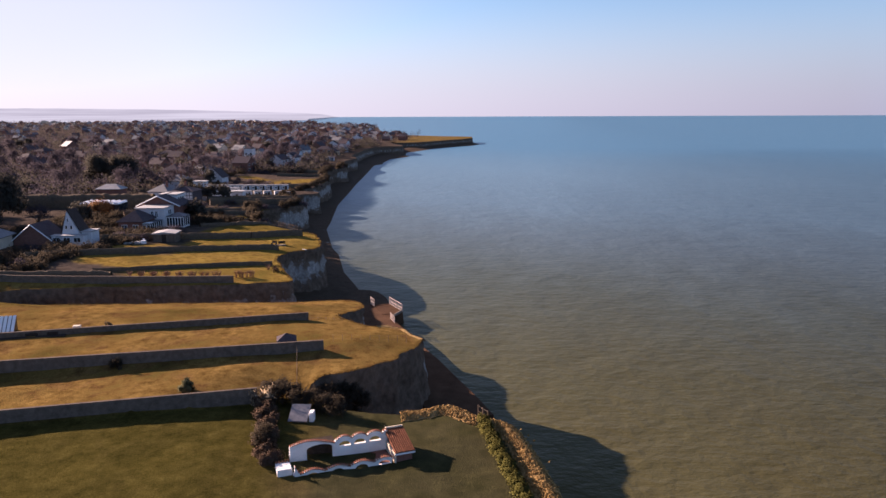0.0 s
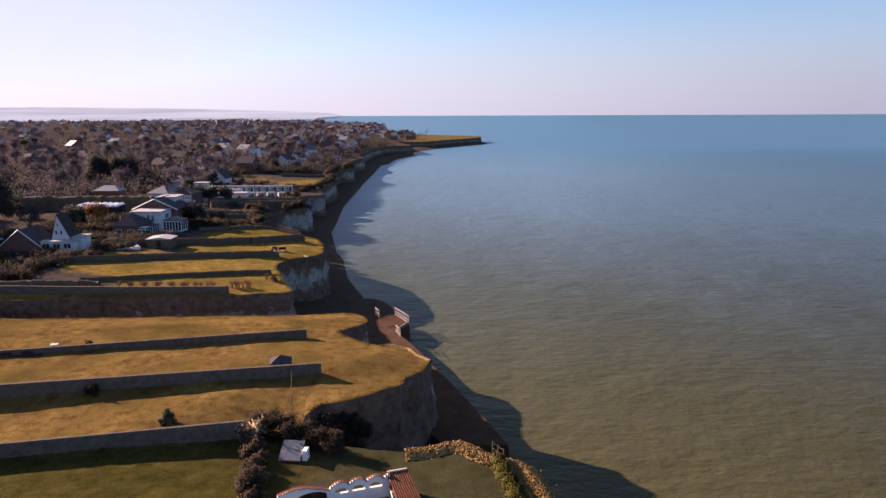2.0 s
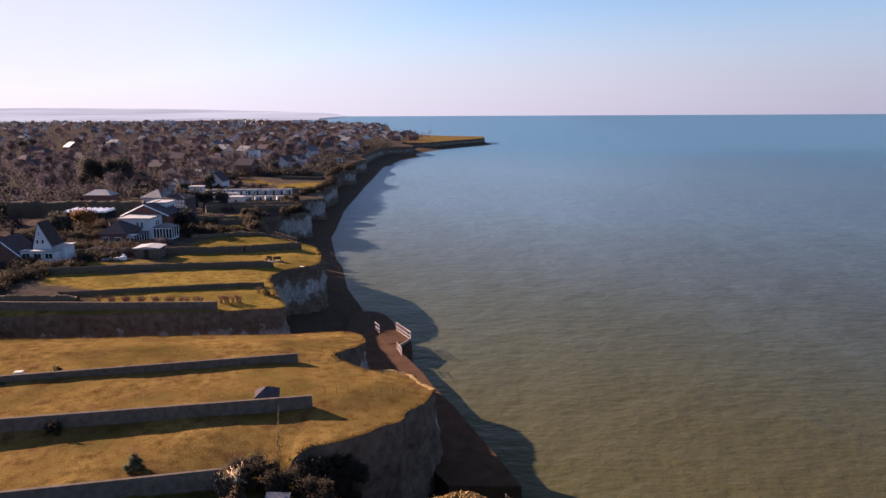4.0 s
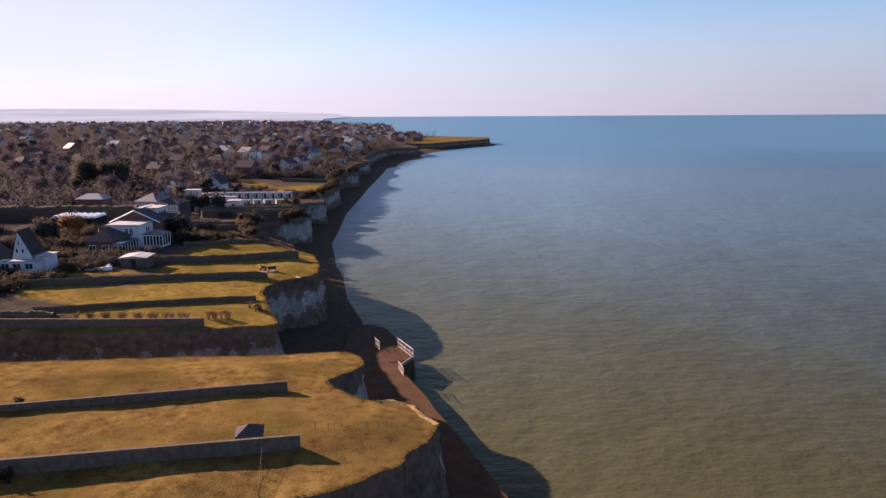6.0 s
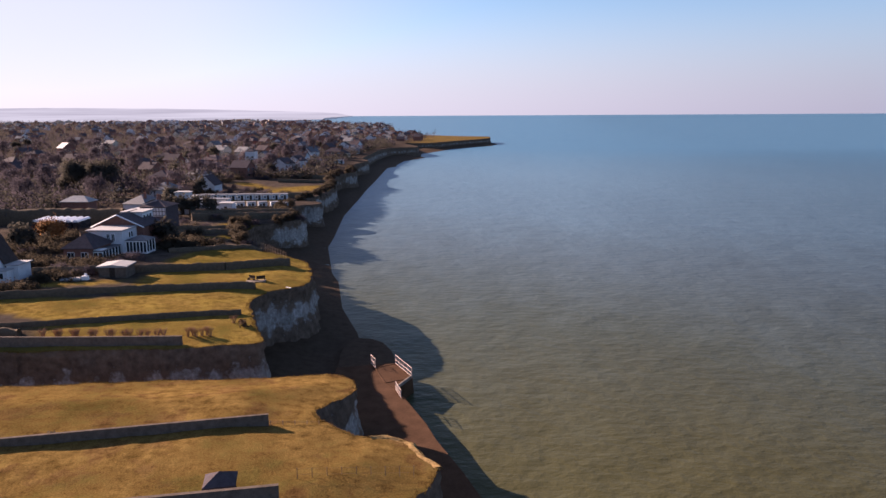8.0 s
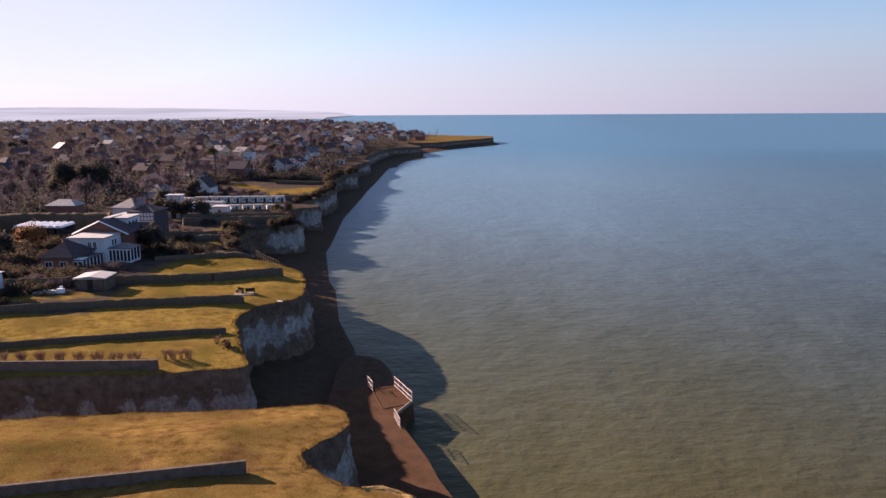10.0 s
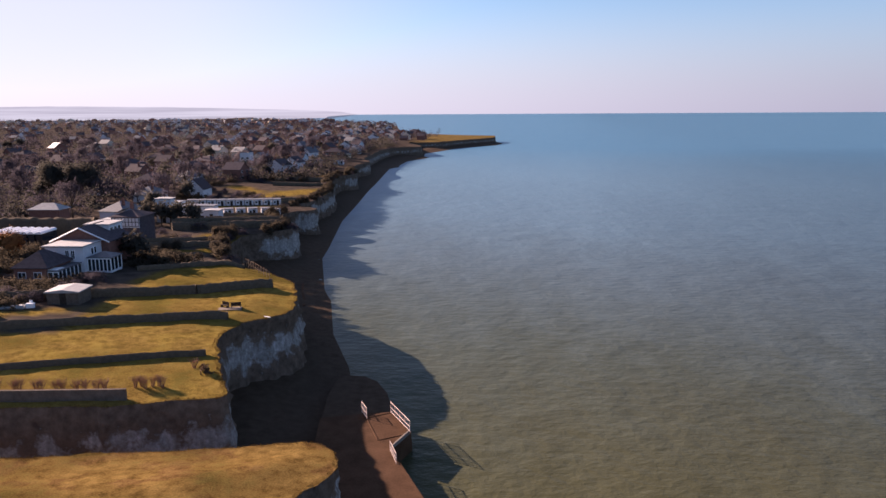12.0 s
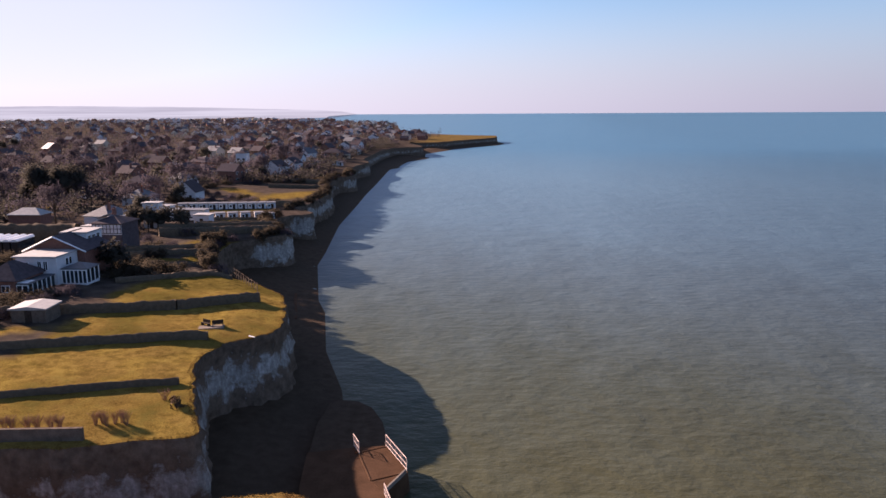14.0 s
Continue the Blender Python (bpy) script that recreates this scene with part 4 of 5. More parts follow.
# ---- trees and shrubs ----
def twig_mesh(name, seed, height, spread, base, count, size, material, evergreen=False):
    """The crown: many small twigs or leaf sprays in uneven clumps, with gaps between."""
    rng = np.random.default_rng(seed)
    verts, faces, normals = [], [], []
    clumps = []
    for _ in range(14 if evergreen else 18):
        a, e = rng.uniform(0, 2 * math.pi), rng.uniform(-0.35, 1.0)
        r = spread * rng.uniform(0.35, 0.85) * math.sqrt(max(0.1, 1 - 0.7 * e * e))
        clumps.append((r * math.cos(a), r * math.sin(a), base + (height - base) * (0.5 + 0.42 * e), spread * rng.uniform(0.22, 0.42)))
    for _ in range(count):
        cx, cy, cz, cr = clumps[rng.integers(len(clumps))]
        p = np.array((cx, cy, cz)) + rng.normal(0, 0.55, 3) * cr
        d = rng.normal(0, 1, 3)
        if not evergreen:
            d += 1.3 * (p - np.array((0, 0, base))) / max(0.5, np.linalg.norm(p - np.array((0, 0, base))))
        d /= np.linalg.norm(d)
        s = np.cross(d, rng.normal(0, 1, 3))
        s /= np.linalg.norm(s) + 1e-6
        out = (p - np.array((0, 0, base + (height - base) * 0.35))) / np.array((spread, spread, height * 0.5))
        out = out / (np.linalg.norm(out) + 1e-6) + rng.normal(0, 0.1, 3)
        if np.dot(np.cross(s, d), out) < 0:
            s = -s
        normals += [out / np.linalg.norm(out)] * 4
        ln, wd = size * rng.uniform(0.7, 1.4), (size * rng.uniform(0.5, 0.9) if evergreen else size * rng.uniform(0.10, 0.2))
        b = len(verts)
        verts += [p - d * ln / 2 - s * wd / 2, p - d * ln / 2 + s * wd / 2, p + d * ln / 2 + s * wd * 0.25, p + d * ln / 2 - s * wd * 0.25]
        faces.append((b, b + 1, b + 2, b + 3))
    me = mesh_of(name, verts, faces, material, True)
    me.normals_split_custom_set_from_vertices([tuple(n) for n in normals])
    return me, clumps


def tree(label, seed, height, spread, evergreen, material, m=None, name="tree", group="trees of the town", count=700, size=0.55, bare=0.3):
    ob = thing(name, label, name, m, group)
    base = height * bare
    me, clumps = twig_mesh("crown", seed, height, spread, base, count, size, material, evergreen)
    crown = new("crown", me)
    crown.parent = ob
    bm = bmesh.new()
    rod(bm, (0, 0, -0.4), (0.1, 0, height * 0.7), height * 0.028, height * 0.008, 6)
    for cx, cy, cz, cr in clumps[:9] if name == "tree" else ():
        limb = ((0, 0, max(0.2, base * 0.9) + 0.15 * (cz - base)), (cx * 0.5, cy * 0.5, base + (cz - base) * 0.6), (cx, cy, cz))
        for k in (0, 1):
            old = list(bm.verts)
            rod(bm, limb[k], limb[k + 1], height * (0.011, 0.007)[k], height * (0.007, 0.003)[k], 4 - k)
            start = Vector(limb[k])
            root = sorted((v for v in list(bm.verts)[len(old):]), key=lambda v: (v.co - start).length)[:2]
            fork = min(old, key=lambda v: (v.co - start).length) if k else old[0]
            bm.faces.new((root[0], root[1], fork))
    part("trunk", bm, BARK, ob)
    return ob


TREES = [tree("bare brown winter tree", 1, 11, 4.6, False, TWIG, count=1100, size=1.0), tree("bare spreading winter tree", 2, 9, 4.8, False, TWIG, count=1000, size=0.9),
         tree("small bare garden tree", 3, 6.5, 3.0, False, TWIG, count=700, size=0.7), tree("dark round evergreen tree", 4, 9, 4.2, True, LEAF, count=900, size=0.8),
         tree("dark broad evergreen shrub tree", 5, 5.5, 3.4, True, LEAF, count=700, size=0.65, bare=0.12), tree("tall thin bare tree", 6, 13, 4.0, False, TWIG, count=1000, size=1.0)]
HOLM = tree("broad dark domed evergreen oak", 7, 13, 6.6, True, LEAF, at_ground(-134.5, 300), group="", count=7000, size=0.6, bare=0.12)
copy_thing(HOLM, at_ground(-146, 303, 70))
# unseen oaks added off to the left to shade the gardens
for x, y in ((-112, 139), (-114, 150), (-113, 161), (-115, 172), (-114, 183)):
    copy_thing(HOLM, at_ground(x, y, 31 * y))
tree("russet leaved autumn tree", 8, 5.2, 3.6, True, RUST, at_ground(-94.6, 198.6), group="", count=2600, size=0.35)


def scatter_trees():
    rng = random.Random(5)
    used, made = set(), 0
    spots = []
    for _ in range(9000):
        y = 128 + 560 * rng.random() ** 1.2
        lo = -0.74 * y - 40
        hi = np.interp(y, (128, 175, 205, 215, 240, 275, 300, 345, 420, 560, 800), (-90, -92, -92, -90, -90, -86, -96, -108, -92, -90, -92))
        x = rng.uniform(lo, hi)
        if y < 190 and x > -92 or (192 < y < 217 and x > -125) or (217 <= y < 252 and x > -150):
            continue
        gap = 2.2
        if not clear(x, y, gap * 0.3) or any((x - a) ** 2 + (y - b) ** 2 < 16 for a, b in spots):
            continue
        spots.append((x, y))
        k = rng.choice((0, 0, 1, 1, 2, 2, 2, 3, 4, 4, 4, 5))
        if y < 215 and x > -120:
            k = rng.choice((2, 2, 4, 4))
        m = at_ground(x, y, rng.uniform(0, 360))
        if k in used:
            copy_thing(TREES[k], m)
        else:
            TREES[k].matrix_basis = m
            used.add(k)
        made += 1
        if made >= 290:
            break


scatter_trees()
for x, y in ((-67.5, 198), (-90, 254), (-86, 253), (-82, 254), (-78, 255.5)):
    copy_thing(TREES[4], at_ground(x, y, 40 * x))


def build_far_woods():
    """The trees and gardens between the far houses, as many small clumps of twigs and leaves."""
    rng = np.random.default_rng(21)
    n = 9000
    y = 228 + 2322 * rng.random(n) ** 1.3
    y[:700] = rng.uniform(378, 870, 700)
    hi = np.interp(y, (228, 262, 300, 330, 378, 395, 440, 490, 560, 622, 685, 742, 800, 860, 940, 1000, 1110, 1180, 1250, 1750, 2100, 2450, 2600),
                   (-122, -118, -112, -120, -120, -73, -77, -79, -85, -84, -82, -71, -81, -96, -62, -45, -48, -100, -128, -182, -335, -565, -700))
    x = hi + (-0.75 * y - 60 - hi) * rng.random(n)
    x[:700] = hi[:700] - 32 * rng.random(700)
    z = heights(np.c_[x, y])
    hgt, wid = rng.uniform(3.5, 9, n), rng.uniform(2.5, 5.5, n)
    hgt += 5.5 * np.clip((y - 700) / 900, 0, 1) * rng.random(n)
    hgt[:700] *= 0.55
    per = 46
    c = np.repeat(np.c_[x, y, z + hgt * 0.55], per, 0)
    w, h = np.repeat(wid, per)[:, None], np.repeat(hgt, per)[:, None]
    off = rng.normal(0, 1, (n * per, 3))
    off /= np.linalg.norm(off, axis=1)[:, None]
    off *= rng.random((n * per, 1)) ** 0.45
    c = c + off * np.c_[w, w, h * 0.5]
    d = rng.normal(0, 1, (n * per, 3)) + np.array((0, 0, 0.6))
    d /= np.linalg.norm(d, axis=1)[:, None]
    s = np.cross(d, rng.normal(0, 1, (n * per, 3)))
    s /= np.linalg.norm(s, axis=1)[:, None]
    out = off / np.linalg.norm(off, axis=1)[:, None] + np.array((0, 0, 0.25)) + rng.normal(0, 0.08, (n * per, 3))
    out /= np.linalg.norm(out, axis=1)[:, None]
    s *= np.where((np.cross(s, d) * out).sum(1) < 0, -1, 1)[:, None]
    ln = rng.uniform(0.5, 1.3, (n * per, 1))
    wd = ln * rng.uniform(0.2, 0.6, (n * per, 1))
    verts = np.stack([c - d * ln / 2 - s * wd / 2, c - d * ln / 2 + s * wd / 2, c + d * ln / 2 + s * wd / 4, c + d * ln / 2 - s * wd / 4], 1).reshape(-1, 3)
    me = bpy.data.meshes.new("far_trees")
    q = n * per
    me.vertices.add(q * 4)
    me.vertices.foreach_set("co", verts.ravel().astype(np.float32))
    me.loops.add(q * 4)
    me.loops.foreach_set("vertex_index", np.arange(q * 4, dtype=np.int32))
    me.polygons.add(q)
    me.polygons.foreach_set("loop_start", np.arange(0, q * 4, 4, dtype=np.int32))
    me.materials.append(TWIG)
    me.materials.append(LEAF)
    me.polygons.foreach_set("material_index", np.repeat((rng.random(n) < np.where(np.arange(n) < 700, 0.8, 0.5)).astype(np.int32), per))
    me.polygons.foreach_set("use_smooth", [True] * q)
    me.update()
    me.normals_split_custom_set_from_vertices(np.repeat(out, 4, 0).tolist())
    tagged(new("far_trees", me), "bare and evergreen trees between the distant houses", "trees", kind="stuff")


build_far_woods()


# ---- promenade and its railings ----
def build_promenade():
    deck = [(10.6, 91.0), (8.6, 97.0), (5.6, 105.0), (2.7, 112.9), (-0.7, 120.8), (-2.2, 125.4), (-5.3, 132.6), (-7.3, 137.0), (-5.3, 141.8), (-8.5, 148.2),
            (-12.2, 147.6), (-18.0, 146.0), (-17.0, 138.0), (-15.0, 130.0), (-13.5, 122.0), (-10.5, 113.0), (-5.0, 104.0), (1.0, 94.0), (2.6, 91.0)]
    bm = bmesh.new()
    top = [bm.verts.new((x, y, 2.4)) for x, y in deck]
    low = [bm.verts.new((x + (0.25 if i < 10 else 0), y, -1.0)) for i, (x, y) in enumerate(deck)]
    bm.faces.new(top)
    for i in range(len(deck)):
        j = (i + 1) % len(deck)
        bm.faces.new((top[i], low[i], low[j], top[j]))
    ob = part("promenade", bm, CONCRETE)
    tagged(ob, "worn reddish concrete slipway and sea wall", "promenade", kind="structure")
    # raised kerbs and slab joints of the deck
    for a, b in (((-9.3, 139.6), (-6.0, 141.4)), ((-11.6, 145.8), (-9.3, 139.6)), ((-9.2, 139.4), (-7.4, 137.2)), ((-12.2, 145.9), (-8.7, 147.9))):
        q = math.degrees(math.atan2(b[1] - a[1], b[0] - a[0]))
        k = part("kerb", box(0, math.hypot(b[0] - a[0], b[1] - a[1]), -0.09, 0.09, 0, 0.07, 0.02), CONCRETE, ob)
        k.matrix_basis = pose(a[0], a[1], 2.4, 0, 0, q)
    lower = bmesh.new()
    feet = [(-18.0, 146.2), (-12.2, 147.8), (-8.6, 148.5), (-8.9, 151.5), (-10.2, 157.0), (-12.3, 161.6), (-14.6, 163.8), (-18.5, 164.4), (-19.0, 156.0)]
    top, low = [lower.verts.new((x, y, 1.5)) for x, y in feet], [lower.verts.new((x, y, -1.2)) for x, y in feet]
    lower.faces.new(top)
    for i in range(len(feet)):
        j = (i + 1) % len(feet)
        lower.faces.new((top[i], low[i], low[j], top[j]))
    tagged(part("breakwater", lower, SHINGLE), "low dark concrete apron at the waterline", "breakwater", kind="structure")


def build_ramp():
    line = [(-9.6, 79.0, 5.6), (-6.5, 81.2, 4.6), (-2.0, 82.6, 3.7), (2.0, 83.6, 2.8), (5.0, 84.6, 2.2)]
    bm = bmesh.new()
    rows = []
    for x, y, z in line:
        rows.append([bm.verts.new(p) for p in ((x + 0.7, y - 1.9, z), (x - 0.7, y + 1.9, z), (x - 0.7, y + 1.9, -0.5), (x + 0.7, y - 1.9, -0.5))])
    for p, q in zip(rows[:-1], rows[1:]):
        for k in range(4):
            bm.faces.new((p[k], p[(k + 1) % 4], q[(k + 1) % 4], q[k]))
    bm.faces.new(rows[0])
    bm.faces.new(rows[-1][::-1])
    tagged(part("ramp", bm, CONCRETE), "worn brown ramp down through the gap in the cliff", "ramp", kind="structure")


build_ramp()
SEAWALL = [(-35.0, 208.0), (-36.4, 214.0), (-38.6, 222.0), (-40.2, 229.0)]


def build_sea_wall():
    bm = bmesh.new()
    for (xa, ya), (xb, yb) in zip(SEAWALL[:-1], SEAWALL[1:]):
        vs = [bm.verts.new(p) for p in ((xa - 0.5, ya, 0), (xa + 0.5, ya, 0), (xb + 0.5, yb, 0), (xb - 0.5, yb, 0), (xa - 0.3, ya, 0.75), (xa + 0.3, ya, 0.75), (xb + 0.3, yb, 0.75), (xb - 0.3, yb, 0.75))]
        for f in ((0, 3, 2, 1), (4, 5, 6, 7), (0, 1, 5, 4), (1, 2, 6, 5), (2, 3, 7, 6), (3, 0, 4, 7)):
            bm.faces.new([vs[i] for i in f])
    tagged(part("sea_wall", bm, CONCRETE), "short concrete sea wall on the beach", "sea wall", kind="structure")


def railing(a, b, posts, height=1.55, label="tall white metal railing on the slipway"):
    """Posts, rails and pale mesh infill between two points of the deck."""
    a, b = Vector((*a, 2.4)), Vector((*b, 2.4))
    length = (b - a).length
    ob = thing("railing", label, "railing", pose(a.x, a.y, a.z, 0, 0, math.degrees(math.atan2(b.y - a.y, b.x - a.x))), "railings of the slipway")
    for k in range(posts):
        x = length * k / (posts - 1)
        part("post", rod(bmesh.new(), (x, 0, 0), (x, 0, height + 0.08), 0.045, 0.04, 6), RAILPAINT, ob)
    for z in (0.18, height * 0.5, height):
        part("rail", rod(bmesh.new(), (0, 0, z), (length, 0, z), 0.045, 0.045, 5), RAILPAINT, ob)
    n = int(length / 0.28)
    for k in range(1, n):
        x = length * k / n
        part("bar", rod(bmesh.new(), (x, 0, 0.18), (x, 0, height), 0.022, 0.022, 4), RAILPAINT, ob)


# ---- the white garden pavilion ----
AX, AY, TURN = -10.35, 63.1, 21.4


def wall_with_holes(xs, top, base, holes, y0, y1):
    """An upright wall from slices: top(x) above, holes as (x0, x1, low(x), high(x))."""
    bm = bmesh.new()
    for xa, xb in zip(xs[:-1], xs[1:]):
        mid = 0.5 * (xa + xb)
        spans = [(base, base, top(xa), top(xb))]
        for h0, h1, low, high in holes:
            if h0 < mid < h1:
                spans = []
                if low(mid) > base + 0.01:
                    spans.append((base, base, low(xa), low(xb)))
                spans.append((high(xa), high(xb), top(xa), top(xb)))
        for a0, b0, a1, b1 in spans:
            vs = [bm.verts.new(p) for p in ((xa, y0, a0), (xb, y0, b0), (xb, y1, b0), (xa, y1, a0), (xa, y0, a1), (xb, y0, b1), (xb, y1, b1), (xa, y1, a1))]
            for f in ((0, 3, 2, 1), (4, 5, 6, 7), (0, 1, 5, 4), (1, 2, 6, 5), (2, 3, 7, 6), (3, 0, 4, 7)):
                bm.faces.new([vs[i] for i in f])
    bmesh.ops.remove_doubles(bm, verts=bm.verts, dist=0.002)
    inner = [f for f in bm.faces if all(len(e.link_faces) > 2 for e in f.edges)]
    bmesh.ops.delete(bm, geom=inner, context="FACES_ONLY")
    return bm


def build_pavilion():
    ob = thing("garden_pavilion", "white walled garden pavilion with arches and terracotta coping", "pavilion", pose(AX, AY, 9.42, 0, 0, TURN))
    L = 9.6

    def top(x):
        if x < 4.35:
            return 1.75 + 0.6 * math.sin(math.pi * min(1, max(0, (x + 0.9) / 5.3))) ** 1.2
        return 1.98 + 0.34 * abs(math.sin(math.pi * (x - 4.5) / 1.52)) ** 0.8

    def round_top(c, half, z0, r):
        return lambda x: z0 + r * math.sqrt(max(0.0, 1 - min(1, abs(x - c) / half) ** 2))

    holes = [(1.6, 4.1, lambda x: 0.0, lambda x: 1.45 + 0.42 * math.sqrt(max(0.0, 1 - (abs(x - 2.85) / 1.25) ** 2)))]
    for c in (5.3, 6.8, 8.3):
        holes.append((c - 0.6, c + 0.6, lambda x: 1.3, round_top(c, 0.6, 1.3, 0.5)))
    xs = sorted({0.0, L, 1.6, 4.1, *(c + s * 0.6 for c in (5.3, 6.8, 8.3) for s in (-1, 1)), *np.round(np.arange(0.12, L, 0.12), 3)})
    back = part("back_wall", wall_with_holes(xs, top, -0.5, holes, -0.14, 0.14), RENDER, ob)

    def wave(x):
        return 0.62 + 0.32 * abs(math.sin(math.pi * (x - 0.5) / 2.3)) + (0.75 * max(0, 1 - x / 0.7) ** 2)

    low_holes = [(c - 0.62, c + 0.62, lambda x: 0.22, round_top(c, 0.62, 0.22, 0.4)) for c in (1.65, 3.95, 6.25, 8.45)]
    xs = sorted({0.0, 9.2, *(c + s * 0.62 for c in (1.65, 3.95, 6.25, 8.45) for s in (-1, 1)), *np.round(np.arange(0.11, 9.2, 0.115), 3)})
    front = part("front_wall", wall_with_holes(xs, wave, -0.5, low_holes, -3.05, -2.83), RENDER, ob)
    cap = bmesh.new()
    block(cap, -0.075, 0.075, -0.24, 0.24, 0, 0.085, 0.02)
    tile_mesh = part("coping_tile", cap, TERRACOTTA, back)
    tile_mesh.matrix_basis = pose(0.1, 0, top(0.1))
    for wall, f, n, y in ((back, top, 44, 0.0), (front, wave, 42, -2.94)):
        for k in range(n):
            x = 0.1 + (9.4 if wall is back else 9.0) * k / (n - 1)
            if wall is back and k == 0:
                continue
            t = new("coping_tile", tile_mesh.data)
            t.parent = wall
            slope = math.degrees(math.atan2(f(x + 0.05) - f(x - 0.05), 0.1))
            t.matrix_basis = pose(x, y, f(x) - 0.01, 0, -slope, 0)
    part("terrace", box(-0.1, 9.3, -2.83, -0.14, -0.5, 0.22), BRICK, ob, "red brick paved terrace")
    # dark box added so that the arch opening looks deep in shade
    store = part("store", box(1.4, 4.3, 0.9, 1.5, -0.5, 1.7), TIMBER, ob, "dark timber backing added to blacken the arch")
    part("store_roof", box(1.3, 4.4, 0.15, 1.6, 1.7, 1.78), TIMBER, store)
    part("end_wall", box(-0.12, 0.1, -2.83, -0.14, -0.5, 0.55, 0.03), RENDER, ob)
    grill = part("side_bay", box(-1.5, -0.15, -2.6, -1.0, -0.5, 1.15, 0.06), RENDER, ob)
    for k in range(5):
        t = new("coping_tile", tile_mesh.data)
        t.parent = grill
        t.matrix_basis = pose(-1.35 + 0.27 * k, -1.0, 1.15)
    # the tiled kiosk at the end
    part("kiosk", prism(bmesh.new(), [(9.6, -0.5), (11.2, -0.5), (11.2, 1.25), (9.6, 1.25)], -3.1, 0.4), BRICK, ob, "brick garden kiosk")
    bm = bmesh.new()
    vs = [bm.verts.new(p) for p in ((9.4, 0.3, 2.0), (11.4, 0.3, 2.0), (11.4, -3.4, 1.2), (9.4, -3.4, 1.2), (9.4, 0.3, 2.12), (11.4, 0.3, 2.12), (11.4, -3.4, 1.32), (9.4, -3.4, 1.32))]
    for f in ((0, 3, 2, 1), (4, 5, 6, 7), (0, 1, 5, 4), (1, 2, 6, 5), (2, 3, 7, 6), (3, 0, 4, 7)):
        bm.faces.new([vs[i] for i in f])
    roof = part("kiosk_roof", bm, TERRACOTTA, ob)
    ribm = bmesh.new()
    rod(ribm, (0, 0.32, 2.14), (0, -3.45, 1.33), 0.07, 0.085, 6)
    rib = part("roof_rib", ribm, TERRACOTTA, roof)
    rib.matrix_basis = pose(9.5, 0, 0)
    for k in range(1, 10):
        r = new("roof_rib", rib.data)
        r.parent = roof
        r.matrix_basis = pose(9.5 + 0.2 * k, 0, 0)
    part("side_wall", prism(bmesh.new(), [(9.42, -0.5), (9.58, -0.5), (9.58, 1.15), (9.42, 1.15)], -3.2, 0.3), CREAM, ob)
    part("kiosk_gable", prism(bmesh.new(), [(9.5, 1.25), (11.3, 1.25), (11.3, 2.3), (9.5, 2.3)], 0.31, 0.45), CREAM, ob)
    part("fascia", box(9.4, 11.4, -3.47, -3.41, 1.08, 1.24), PAINT, ob)


build_promenade()
build_sea_wall()
railing((-8.6, 148.0), (-5.45, 142.0), 5, label="tall white railing along the bastion of the slipway")
railing((-12.6, 148.0), (-11.6, 145.9), 3, label="short white railing at the end of the slipway")
railing((-7.4, 136.8), (-6.3, 133.6), 4, 1.3, "short white railing where the slipway narrows")
parapet = part("parapet", box(0, 4.6, -0.14, 0.14, 0, 0.5, 0.04), PAVING)
parapet.matrix_basis = pose(-7.3, 137.25, 2.4, 0, 0, 67.5)
tagged(parapet, "low pale parapet wall on the bastion", "parapet", kind="structure")
build_pavilion()


# ---- the stony bank at the cliff brow ----
BANK = [(-0.6, 74.4), (2.2, 74.9), (4.5, 75.6), (7.6, 72.9), (10.4, 71.6), (11.8, 67.0), (12.9, 61.0), (14.4, 52.0), (15.5, 44.0)]


